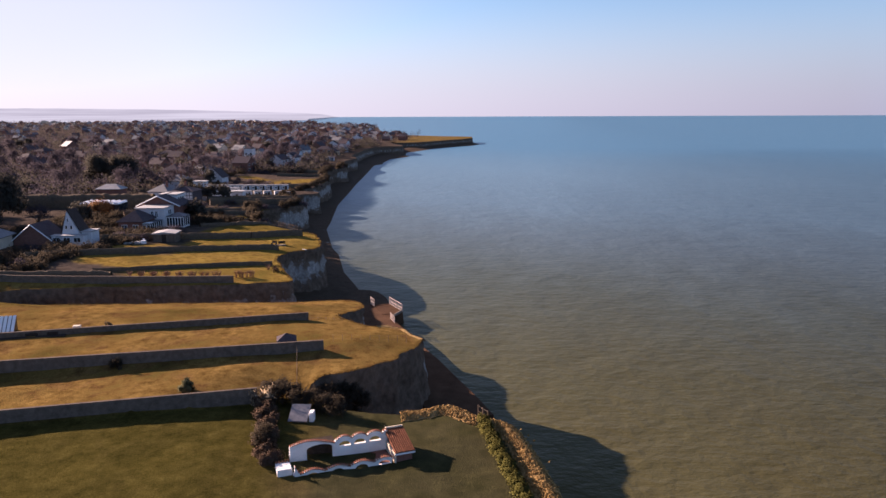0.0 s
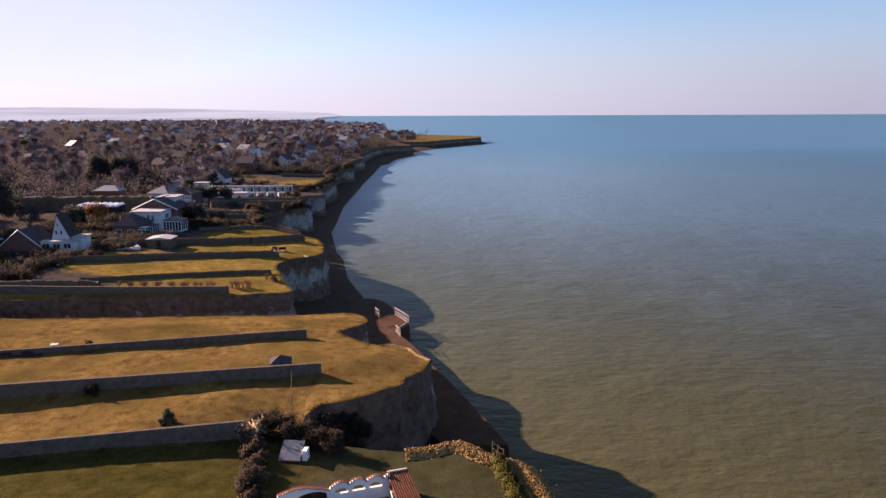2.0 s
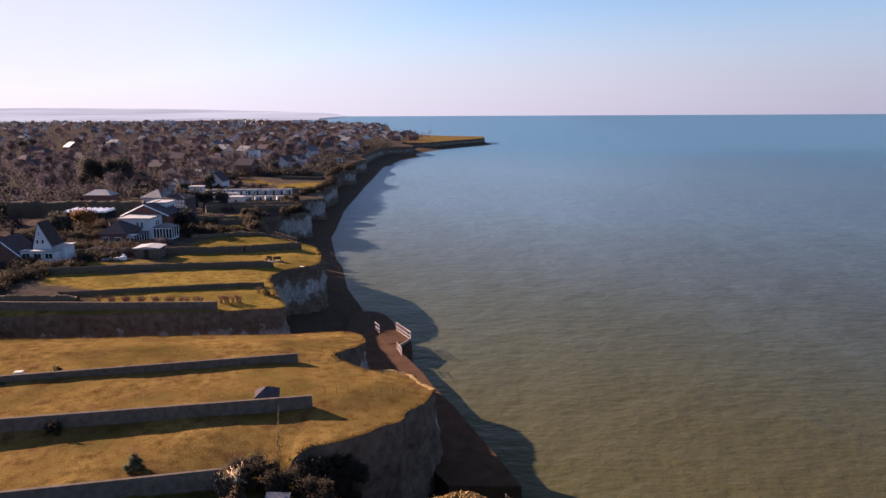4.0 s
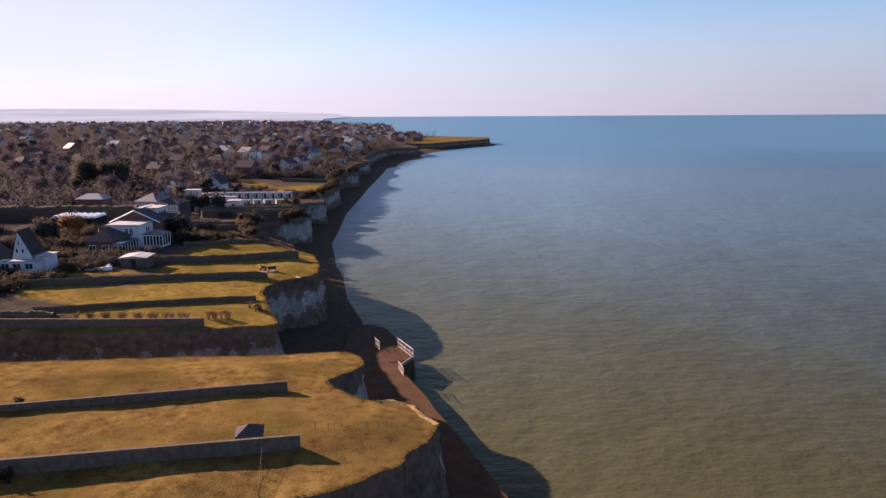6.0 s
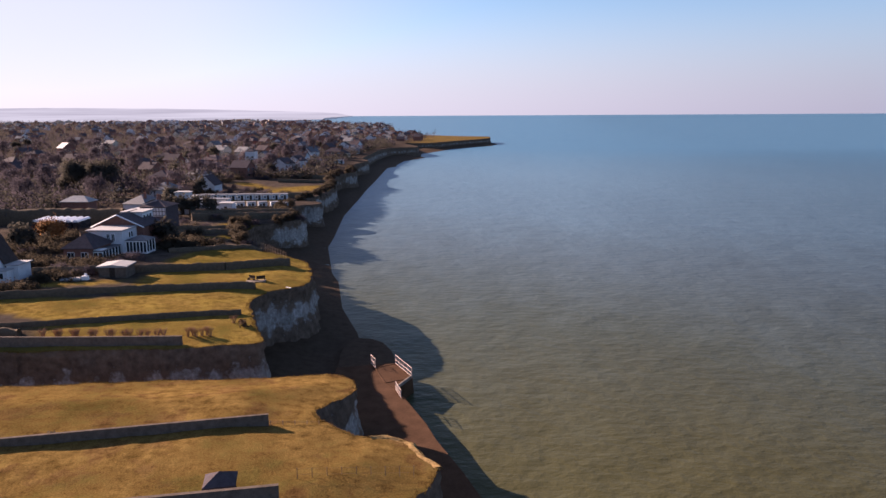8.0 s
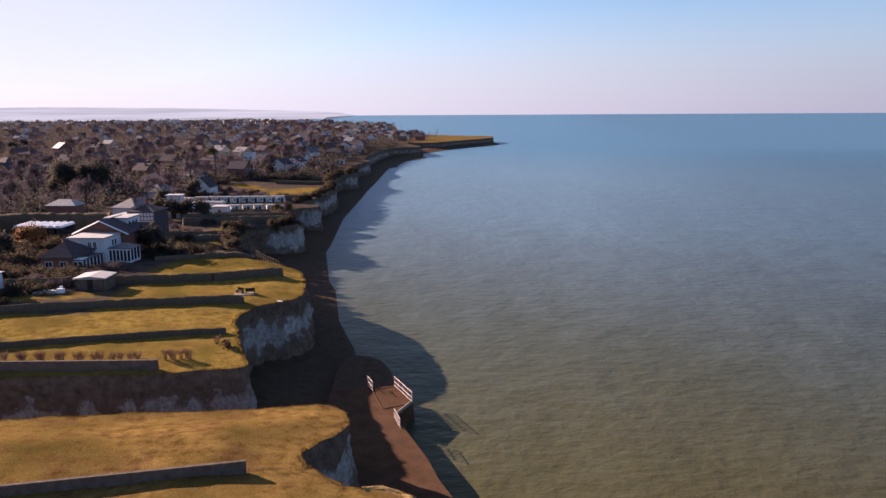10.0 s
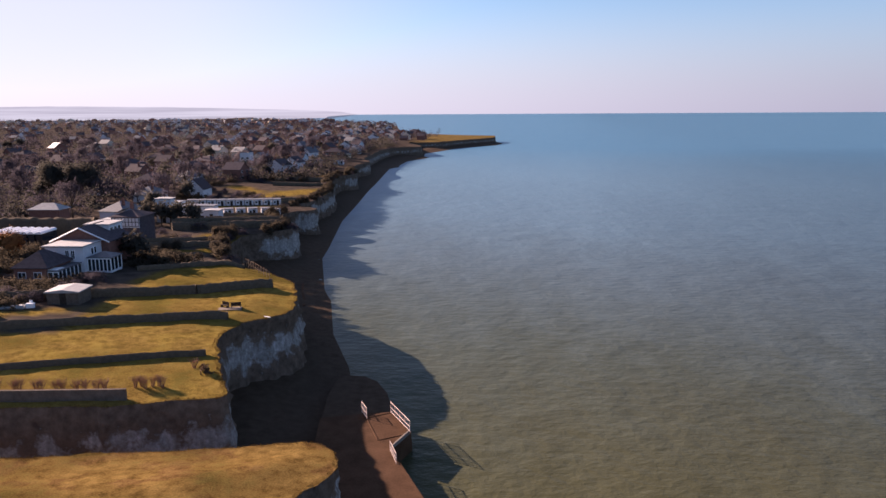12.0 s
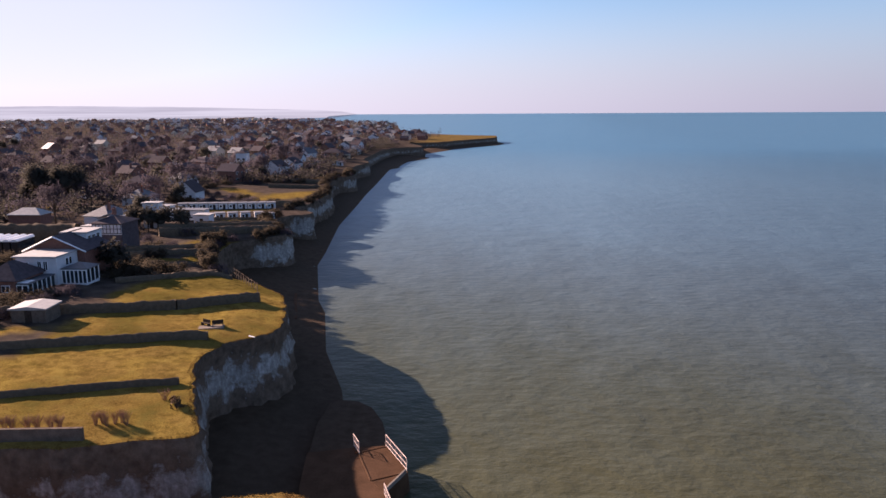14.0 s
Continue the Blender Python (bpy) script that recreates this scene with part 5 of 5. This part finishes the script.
def build_bank():
    ob = thing("stone_bank", "bank of straw coloured rubble along the cliff brow", "rubble bank")
    line = curve_points([(*p, 0) for p in BANK], lambda y: 0.5)
    rng = random.Random(3)
    verts, rows = [], 7
    for i, (x, y, _) in enumerate(line):
        j = min(i + 1, len(line) - 1)
        d = (line[j] - line[j - 1])[:2]
        d = d / (np.hypot(*d) + 1e-9)
        s = np.array((-d[1], d[0]))
        for k in range(rows):
            o = (k / (rows - 1) - 0.5) * 3.0
            z = ground(x, y) - 0.35 + 0.75 * math.cos(o / 1.5 * math.pi / 2) + 0.25 * fractal(x + s[0] * o, y + s[1] * o, 0, 0.7)
            verts.append((x + s[0] * o, y + s[1] * o, z))
    faces = [(i * rows + k, i * rows + k + 1, (i + 1) * rows + k + 1, (i + 1) * rows + k) for i in range(len(line) - 1) for k in range(rows - 1)]
    mound = new("mound", mesh_of("mound", verts, faces, STRAW))
    mound.parent = ob
    shapes = []
    for s in range(5):
        bm = bmesh.new()
        bmesh.ops.create_icosphere(bm, subdivisions=1, radius=0.15)
        for v in bm.verts:
            v.co = Vector((v.co.x * rng.uniform(0.8, 1.5), v.co.y * rng.uniform(0.7, 1.2), v.co.z * rng.uniform(0.5, 0.9)))
        me = bpy.data.meshes.new("stone")
        bm.to_mesh(me)
        bm.free()
        me.materials.append(STONE)
        shapes.append(me)
    for k in range(300):
        i = rng.randrange(0, min(len(line) - 1, int(len(line) * 0.8)))
        x, y, _ = line[i]
        d = (line[i + 1] - line[i])[:2]
        d = d / (np.hypot(*d) + 1e-9)
        o = rng.uniform(-1.35, 1.35)
        st = new("stone", rng.choice(shapes))
        st.parent = ob
        q = rng.uniform(0.5, 1.25)
        st.matrix_basis = pose(x - d[1] * o, y + d[0] * o, ground(x, y) - 0.28 + 0.75 * math.cos(o / 1.5 * math.pi / 2), rng.uniform(-20, 20), rng.uniform(-20, 20), rng.uniform(0, 360)) @ Matrix.Diagonal((q, q, q, 1))


def build_small_rubble():
    """Stones too small to tell apart, joined into one."""
    rng = np.random.default_rng(8)
    line = curve_points([(*p, 0) for p in BANK], lambda y: 0.5)
    line = line[: int(len(line) * 0.85)]
    floor = heights(line[:, :2])
    verts, faces = [], []
    octa = np.array(((1, 0, 0), (-1, 0, 0), (0, 1, 0), (0, -1, 0), (0, 0, 1), (0, 0, -1)), float)
    for _ in range(4200):
        i = rng.integers(0, len(line) - 1)
        d = (line[i + 1] - line[i])[:2]
        d = d / (np.hypot(*d) + 1e-9)
        o, along = rng.normal(0, 0.62), rng.uniform(0, 0.5)
        x, y = line[i][0] - d[1] * o + d[0] * along, line[i][1] + d[0] * o + d[1] * along
        z = floor[i] - 0.3 + 0.75 * math.cos(min(abs(o), 1.5) / 1.5 * math.pi / 2)
        p = octa * rng.uniform(0.05, 0.17, 3) + rng.normal(0, 0.02, (6, 3))
        a = rng.uniform(0, 6.28)
        c, q = math.cos(a), math.sin(a)
        b = len(verts)
        verts += [(x + c * u - q * v, y + q * u + c * v, z + w) for u, v, w in p]
        faces += [(b + i0, b + i1, b + i2) for i0, i1, i2 in ((0, 2, 4), (2, 1, 4), (1, 3, 4), (3, 0, 4), (2, 0, 5), (1, 2, 5), (3, 1, 5), (0, 3, 5))]
    tagged(new("rubble", mesh_of("rubble", verts, faces, STONE)), "small straw coloured stones along the cliff brow", "rubble", kind="stuff")


STONE = simple("pale ochre rubble stone", (0.14, 0.085, 0.03), (0.4, 0.26, 0.1), 4.0, 0.9, vary=True, bump=0.5)
build_bank()
build_small_rubble()
MOSS = simple("yellow green clipped hedge", (0.042, 0.0435, 0.0105), (0.1125, 0.099, 0.0255), 3.0, 0.9)



# ---- shrubs, sheds and small things of the gardens ----
def shrub(label, seed, height, spread, evergreen, material, m, count=260, size=0.3, group="", name="shrub"):
    return tree(label, seed, height, spread, evergreen, material, m, name, group, count, size, -0.3)


REDTWIG = simple("reddish bare twigs", (0.16, 0.088, 0.06), (0.3, 0.17, 0.12), 3.0, 0.9)
DRY = simple("dry brown shrub", (0.058, 0.04, 0.028), (0.135, 0.092, 0.062), 3.0, 0.9, vary=True)
PALE = simple("pale dead grass stems", (0.3, 0.22, 0.13), (0.55, 0.43, 0.28), 3.0, 0.9)
moss = shrub("low yellow green bush along the cliff path", 53, 1.05, 0.8, True, MOSS, at_ground(8.3, 72.2), 1100, 0.12, "low bushes along the cliff path")
for k in range(1, 24):
    f = k / 23
    copy_thing(moss, at_ground(8.3 + 3.3 * f + 0.2 * math.sin(4.0 * k), 72.2 - 17.0 * f, 61 * k))
OLIVE = thin(simple("olive green leaves", (0.07, 0.075, 0.04), (0.15, 0.14, 0.08), 3.0, 0.9), 0.3)
DARKLEAF = thin(simple("very dark evergreen leaves", (0.052, 0.043, 0.031), (0.093, 0.076, 0.054), 2.0, 0.95), 0.5)
bed = shrub("dry brown garden shrub in a bed", 31, 1.25, 1.0, True, DRY, at_ground(-12.4, 62.4), 2200, 0.11, "shrubs of the garden bed")
for k in range(1, 17):
    copy_thing(bed, at_ground(-12.3 - 0.24 * k + 0.55 * math.sin(k * 2.1), 62.2 + 0.9 * k, 47 * k))
dark = shrub("dark evergreen shrub above the cliff", 32, 1.9, 1.5, True, DARKLEAF, at_ground(-13.2, 77.2), 2000, 0.15, "dark shrubs by the shed")
for x, y in ((-14.6, 76.0), (-12.2, 75.6), (-16.0, 77.0), (-9.4, 75.0), (-11.0, 76.4), (-7.6, 74.4), (-14.8, 77.6), (-13.4, 66.2)):
    copy_thing(dark, at_ground(x, y, 61 * x))
for x, y, z in ((-10.4, 80.4, 6.6), (-9.4, 82.0, 6.4), (-8.4, 83.6, 5.8), (-10.4, 78.6, 6.4), (-8.8, 79.4, 4.6), (-7.4, 84.8, 6.2), (-11.0, 80.0, 8.6), (-9.8, 80.8, 8.7),
                (-8.4, 81.6, 8.4), (-7.0, 82.6, 8.0), (-9.2, 80.4, 7.2), (-7.8, 81.4, 6.8), (-6.2, 83.3, 6.8), (-6.8, 82.0, 5.2)):
    copy_thing(dark, pose(x, y, z, 0, 0, 61 * x))
shrub("tall pale dead pampas stems", 33, 2.6, 1.0, False, PALE, at_ground(-15.3, 75.6), 240, 0.5)
shrub("pale dry stems beside the dark shrubs", 34, 2.0, 0.9, False, PALE, at_ground(-16.6, 75.2), 160, 0.45)
shrub("round green bush standing on the grass", 35, 1.5, 0.85, True, OLIVE, at_ground(-25.1, 76.6), 2600, 0.16)
shrub("small dark bush on a golden lawn", 36, 1.0, 0.6, True, DARKLEAF, at_ground(-44.5, 98.5), 200, 0.2)
shrub("small dark bush beside a wall", 37, 0.8, 0.5, True, DARKLEAF, at_ground(-36.4, 99.9), 200, 0.2)
shrub("ivy clump growing over a wall", 38, 1.7, 0.8, True, DARKLEAF, at_ground(-36.4, 83.5), 900, 0.16)


def bare_shrub(label, seed, height, spread, m, stems=30, group=""):
    """A leafless shrub: many thin stems that fan out from the root, forking once."""
    rng = random.Random(seed)
    ob = thing("shrub", label, "shrub", m, group)
    bm = bmesh.new()
    for _ in range(stems):
        a, r = rng.uniform(0, 6.28), spread * rng.uniform(0.2, 1.0)
        foot = Vector((0.12 * math.cos(a), 0.12 * math.sin(a), -0.1))
        mid = Vector((0.5 * r * math.cos(a), 0.5 * r * math.sin(a), height * rng.uniform(0.4, 0.55)))
        rod(bm, foot, mid, 0.018, 0.013, 3)
        for _ in range(3):
            tip = Vector((r * math.cos(a) + rng.uniform(-0.2, 0.2), r * math.sin(a) + rng.uniform(-0.2, 0.2), height * rng.uniform(0.75, 1.0)))
            rod(bm, mid, tip, 0.012, 0.006, 3)
    part("crown", bm, REDTWIG, ob)
    return ob


wild = bare_shrub("upright bare reddish shrub on the lawn", 39, 1.3, 0.75, at_ground(-36.6, 133.4), 26, "bare shrubs on the lawn")
for k in range(1, 6):
    copy_thing(wild, at_ground(-36.6 + 0.62 * k, 133.4 + 0.12 * k + 0.3 * math.sin(2.2 * k), 80 * k))
bare_shrub("curved bare shrub at the cliff edge", 40, 1.4, 0.9, at_ground(-32.1, 139.6), 24)
shrub("dark bush casting a long shadow", 41, 1.2, 1.0, True, DRY, at_ground(-30.2, 138.0), 200, 0.25)
rowbush = bare_shrub("bare brown shrub behind the grey wall", 42, 1.75, 0.75, at_ground(-39.5, 131.9), 30, "row of bare shrubs")
for k in range(1, 15):
    copy_thing(rowbush, at_ground(-39.2 - 1.15 * k + 0.4 * math.sin(3.0 * k), 131.9 - 0.13 * k, 53 * k))


def build_shed():
    ob = thing("garden_shed", "small grey shed with a white cupboard beside it", "shed", pose(-11.4, 72.8, ground(-11.4, 72.8) - 0.3, 0, 0, -2) @ Matrix.Diagonal((0.76, 0.76, 0.76, 1)))
    bm = bmesh.new()
    prism(bm, [(-1.2, -0.2), (1.2, -0.2), (1.2, 1.95), (-1.2, 0.85)], -1.3, 1.15)
    bmesh.ops.rotate(bm, verts=bm.verts, matrix=Matrix.Rotation(radians(90), 3, "Z"))
    part("wall", bm, WOOD, ob)
    bm = bmesh.new()
    prism(bm, [(-1.5, 0.72), (1.4, 2.05), (1.4, 2.15), (-1.5, 0.82)], -1.3, 1.45)
    bmesh.ops.rotate(bm, verts=bm.verts, matrix=Matrix.Rotation(radians(90), 3, "Z"))
    part("roof", bm, SLATEB, ob)
    part("cupboard", box(1.4, 2.0, -0.7, 0.6, -0.2, 1.7, 0.04), PAINT, ob, "white painted cupboard")


SLATEB = simple("blue grey roofing felt", (0.11, 0.115, 0.13), (0.2, 0.2, 0.22), 2.0, 0.8)
build_shed()


def build_gazebo():
    ob = thing("gazebo", "small dark summer house with a hipped roof", "summer house", at_ground(-16.9, 90.6, 13.5, -0.3))
    for x in (-1.05, 1.05):
        for y in (-1.0, 1.0):
            part("post", box(x - 0.07, x + 0.07, y - 0.07, y + 0.07, -0.2, 1.45), TIMBER, ob)
    part("wall", box(-1.0, 1.0, -0.95, 0.95, -0.2, 1.44), TIMBER, ob)
    part("roof", hip_roof(2.3, 2.2, 1.45, 0.9, 0.15), ROOF, ob)


build_gazebo()


def build_bench(x, y, turn, label):
    ob = thing("bench", label, "bench", at_ground(x, y, turn), "benches by the cliff")
    part("seat", box(-0.8, 0.8, -0.2, 0.25, 0.4, 0.46, 0.01), TIMBER, ob)
    part("backrest", box(-0.8, 0.8, 0.25, 0.31, 0.46, 0.95, 0.01), TIMBER, ob)
    for k in (-0.7, 0.7):
        part("leg", box(k - 0.05, k + 0.05, -0.18, 0.28, 0, 0.4), TIMBER, ob)


build_bench(-35.7, 166.4, 20, "dark wooden bench on a pale patio")
build_bench(-37.6, 166.5, -30, "dark wooden bench facing the sea")
patio = part("patio", box(-1.9, 1.7, -0.8, 0.9, -0.3, 0.1, 0.03), PAVING)
patio.matrix_basis = at_ground(-36.4, 165.9, 14)
tagged(patio, "pale paved patio at the end of a hedge", "patio", kind="structure")
plank = part("plank", box(-0.6, 0.6, -0.12, 0.12, 0.0, 0.09, 0.01), PAINT)
plank.matrix_basis = at_ground(-29.8, 163.6, -30, 0.02)
tagged(plank, "white plank lying on the grass", "plank")


def mesh_fence(a, b, n, height, label, r=0.06):
    a, b = Vector((a[0], a[1], 0)), Vector((b[0], b[1], 0))
    ob = thing("fence", label, "fence", pose(a.x, a.y, ground(a.x, a.y), 0, 0, math.degrees(math.atan2(b.y - a.y, b.x - a.x))))
    length, dz = (b - a).length, ground(b.x, b.y) - ground(a.x, a.y)
    for k in range(n):
        t = k / (n - 1)
        part("post", rod(bmesh.new(), (length * t, 0, dz * t - 0.2), (length * t, 0, dz * t + height), r, r, 5), WOOD, ob)
    for z in (0.4 * height, height - 0.1):
        part("wire", rod(bmesh.new(), (0, 0, z), (length, 0, dz + z), r * 0.3, r * 0.3, 4), WOOD, ob)


mesh_fence((-48.4, 209.6), (-37.0, 190.0), 11, 1.6, "grey green post and wire fence on the brow")
mesh_fence((-1.4, 95.6), (-11.2, 93.2), 9, 1.1, "thin wire fence crossing the golden headland", 0.025)
mesh_fence((-16.6, 104.3), (-11.9, 105.4), 5, 0.45, "low pale fence from the wall to the cliff", 0.04)
mesh_fence((-15.0, 88.0), (-13.3, 79.9), 7, 1.05, "slender pale post and wire fence on the grass", 0.03)
mesh_fence((7.9, 74.8), (8.9, 73.4), 3, 1.1, "pale wooden fence on the rubble bank")


def build_left_garden():
    ob = thing("greenhouse", "small blue white greenhouse on the lawn", "greenhouse", at_ground(-58.4, 96.4, 14))
    bm = bmesh.new()
    prism(bm, [(-0.8, -0.2), (0.9, -0.2), (0.9, 1.95), (-0.8, 0.1)], -1.5, 1.5)
    bmesh.ops.rotate(bm, verts=bm.verts, matrix=Matrix.Rotation(radians(90), 3, "Z"))
    part("wall", bm, GLASS, ob)
    for k in range(6):
        bm = box(-1.6 + 0.54 * k, -1.18 + 0.54 * k, -1.3, 1.3, 0, 0.06)
        bmesh.ops.rotate(bm, verts=bm.verts, matrix=Matrix.Rotation(radians(47), 3, "X"))
        bmesh.ops.translate(bm, verts=bm.verts, vec=(0, 0, 1.12))
        part("roof_panel", bm, PAINT, ob)
    for x, y, w, d, h, lab in ((-48.2, 96.9, 1.0, 0.8, 0.9, "small pale garden box by the wall"), (-53.5, 95.0, 1.6, 1.0, 0.5, "dark timber planter beside the wall"), (-50.9, 95.6, 1.4, 0.9, 0.5, "dark compost box beside the wall")):
        b = part("garden_box", box(-w / 2, w / 2, -d / 2, d / 2, -0.1, h, 0.04), CREAM if "pale" in lab else TIMBER)
        b.matrix_basis = at_ground(x, y, 14)
        tagged(b, lab, "box")
    b = part("soil_bed", box(-6.2, 5.0, -1.0, 0.9, -0.2, 0.07, 0.03), TIMBER)
    b.matrix_basis = at_ground(-54.0, 94.6, 14.4)
    tagged(b, "long bed of dark bare soil beside the wall", "garden bed")


build_left_garden()


# ---- hedges and thickets of the gardens farther along the cliff ----
def far_hedge(x0, x1, y, slope, top, thick):
    a, b = (x0, y + slope * (x0 - x1)), (x1, y)
    garden_wall(a, b, (ground(*a) + top, ground(*b) + top), thick, HEDGE, "hedge", "dark overgrown garden hedge near the cliff", 0.2)


def edge_x(y):
    """How far east the land reaches at y."""
    xs = [a[0] + (b[0] - a[0]) * (y - a[1]) / (b[1] - a[1]) for a, b in zip(EDGE[:-1], EDGE[1:]) if a[1] <= y < b[1]]
    return min(xs) if xs else -60.0


for y, top, thick, reach, gap, lean in ((207.5, 1.0, 2.4, 30, 3, 0.7), (216, 0.9, 1.4, 14, 2, 0.9), (227, 2.4, 2.6, 32, 1, 0.8), (231, 2.6, 2.6, 30, 1.5, 0.8), (262, 2.2, 3.0, 30, 3, 0.6),
                                        (267, 2.6, 3.0, 30, 3, 0.6), (272, 2.0, 2.0, 20, 3, 0.6), (284.5, 1.1, 1.2, 18, 2, 0.54), (320, 2.0, 2.4, 24, 3, 0.6),
                                        (376, 1.6, 2.0, 26, 4, 0.2), (398, 2.0, 3.0, 26, 3, 0.25)):
    e = edge_x(y)
    far_hedge(e - reach, e - gap, y, lean, top, thick)
thicket = shrub("overgrown dark thicket in a garden", 51, 1.5, 2.6, True, DARKLEAF, at_ground(-72, 226), 1500, 0.26, "thickets of the cliff gardens", "thicket")
bramble = shrub("brown leafless thicket in a garden", 52, 1.7, 2.4, False, TWIG, at_ground(-88, 206), 700, 0.5, "thickets of the cliff gardens", "thicket")


def scatter_thickets():
    rng = random.Random(77)
    spots = []
    for _ in range(3000):
        y = rng.uniform(212, 470)
        e = edge_x(y)
        x = e - 10 - 44 * rng.random()
        if any(abs(x - cx) < rx + 1 and abs(y - cy - lean * (x - cx)) < ry + 1.2 for cx, cy, rx, ry, lean in LAWNS) or not clear(x, y, 1) or any((x - a) ** 2 + (y - b) ** 2 < 14 for a, b in spots):
            continue
        spots.append((x, y))
        copy_thing(thicket if rng.random() < 0.6 else bramble, at_ground(x, y, rng.uniform(0, 360)))
        if len(spots) >= 80:
            break


scatter_thickets()
# brush added and sized to stretch the cliff's shadow over the sea
brush = shrub("tall dark brush on the brow of the cliff", 54, 3.2, 2.4, True, DARKLEAF, at_ground(-64, 236), 1500, 0.3, "brush along the cliff brow", "thicket")
for k in range(78):
    y = 209 + 3.3 * k + 1.2 * math.sin(5.0 * k)
    low = 0.2 if y < 245 else (1.0 if y < 300 else (0.7 if y > 375 else 1.5))
    if not 298 < y < 308:
        copy_thing(brush if k % 4 else bramble, at_ground(edge_x(y) - 2.0 - 0.8 * math.sin(2.3 * k), y, 77 * k, -low + 0.35 * math.sin(1.7 * k)))
for x, y in ((-62, 197), (-65, 200), (-61, 201.5), (-66.5, 195.5), (-57.5, 202.5), (-63, 205), (-68, 203), (-106, 316), (-102, 316.5), (-98.5, 315.5), (-109, 318)):
    copy_thing(thicket, at_ground(x, y, 9 * x))


def scatter_wood():
    """Evergreen thickets round the houses that stand back from the cliff."""
    rng = random.Random(19)
    spots = []
    # also added south of the houses, as dark fill for gardens in shade
    for _ in range(4000):
        y = rng.uniform(129, 212)
        x = rng.uniform(-105, np.interp(y, (129, 135, 140, 150, 172, 185, 212), (-64, -68, -73, -72, -66, -66, -68)))
        if any(abs(x - cx) < rx + 1 and abs(y - cy - lean * (x - cx)) < ry + 1.2 for cx, cy, rx, ry, lean in LAWNS) or not clear(x, y, -1.5 if y > 170 else -0.5) or any((x - a) ** 2 + (y - b) ** 2 < 11 for a, b in spots):
            continue
        if y < 152 and x > -74.5 or y < 158 and x < -84 and y > 149:
            continue
        spots.append((x, y))
        copy_thing(thicket if rng.random() < 0.92 else bramble, at_ground(x, y, rng.uniform(0, 360), -0.3))
        if len(spots) >= 130:
            break


scatter_wood()


def build_heap():
    ob = thing("covered_heap", "pale sheet over a heap with white boards", "heap", at_ground(-68.6, 160.6, 12))
    bm = box(-2.0, 1.6, -0.7, 0.7, -0.1, 0.55, 0.22)
    part("sheet", bm, FELT, ob)
    part("board", box(1.7, 2.9, -0.25, 0.35, 0.0, 0.75, 0.02), PAINT, ob, "white painted board")
    part("board", box(2.0, 2.5, 0.5, 0.6, 0.0, 1.1, 0.02), PAINT, ob)


build_heap()


# ---- ragged grass along the brow of the near cliffs ----
def build_edge_grass():
    """Tufts of long dry grass that hang over the edge of the turf."""
    rng = np.random.default_rng(14)
    verts, faces = [], []
    d = np.gradient(LINE[:, :2], axis=0)
    d /= np.maximum(np.hypot(*d.T), 1e-6)[:, None]
    for (x, y, z), (ux, uy) in zip(LINE, d):
        if not 76 < y < 215 or x < -60:
            continue
        for _ in range(16):
            along, across = rng.uniform(-0.6, 0.6), rng.uniform(-0.6, 0.06)
            cx, cy = x + ux * along + uy * across, y + uy * along - ux * across
            for _ in range(5):
                a, ln, w = rng.uniform(0, 6.28), rng.uniform(0.1, 0.24), rng.uniform(0.02, 0.05)
                lean = rng.uniform(0.1, 0.7) * ln
                tx, ty = 0.6 * uy * lean + 0.6 * math.cos(a) * lean, -0.6 * ux * lean + 0.6 * math.sin(a) * lean
                sx, sy = w * math.sin(a), -w * math.cos(a)
                b = len(verts)
                verts += [(cx - sx, cy - sy, z - 0.08), (cx + sx, cy + sy, z - 0.08), (cx + tx, cy + ty, z + ln * 0.75)]
                faces.append((b, b + 1, b + 2))
    tagged(new("edge_grass", mesh_of("edge_grass", verts, faces, TUFT)), "long dry grass tufts hanging over the cliff edge", "grass", kind="stuff")


TUFT = thin(simple("dry grass blades", (0.07, 0.042, 0.012), (0.2, 0.13, 0.04), 3.0, 0.9), 0.3)
build_edge_grass()


def build_soil_lip():
    """Bare crumbling soil where the turf has slipped at the brow of the headland."""
    line = [p for p in LINE if 97 < p[1] < 104.6 and p[0] > -7.4]
    d = np.gradient(np.array(line)[:, :2], axis=0)
    d /= np.maximum(np.hypot(*d.T), 1e-6)[:, None]
    verts, rows = [], 6
    for (x, y, z), (ux, uy) in zip(line, d):
        for k in range(rows):
            o = 0.35 - 1.15 * k / (rows - 1)
            lump = 0.22 * math.sin(math.pi * k / (rows - 1)) * (1 + fractal(x + uy * o, y - ux * o, 2, 0.6)) - (0.35 if k == 0 else 0.08)
            verts.append((x + uy * o + 0.25 * fractal(x, y, k, 0.8), y - ux * o, z + lump))
    faces = [(i * rows + k, i * rows + k + 1, (i + 1) * rows + k + 1, (i + 1) * rows + k) for i in range(len(line) - 1) for k in range(rows - 1)]
    tagged(new("soil_lip", mesh_of("soil_lip", verts, faces, STRAW)), "bare crumbling soil along the brow of the headland", "soil", kind="structure")


build_soil_lip()
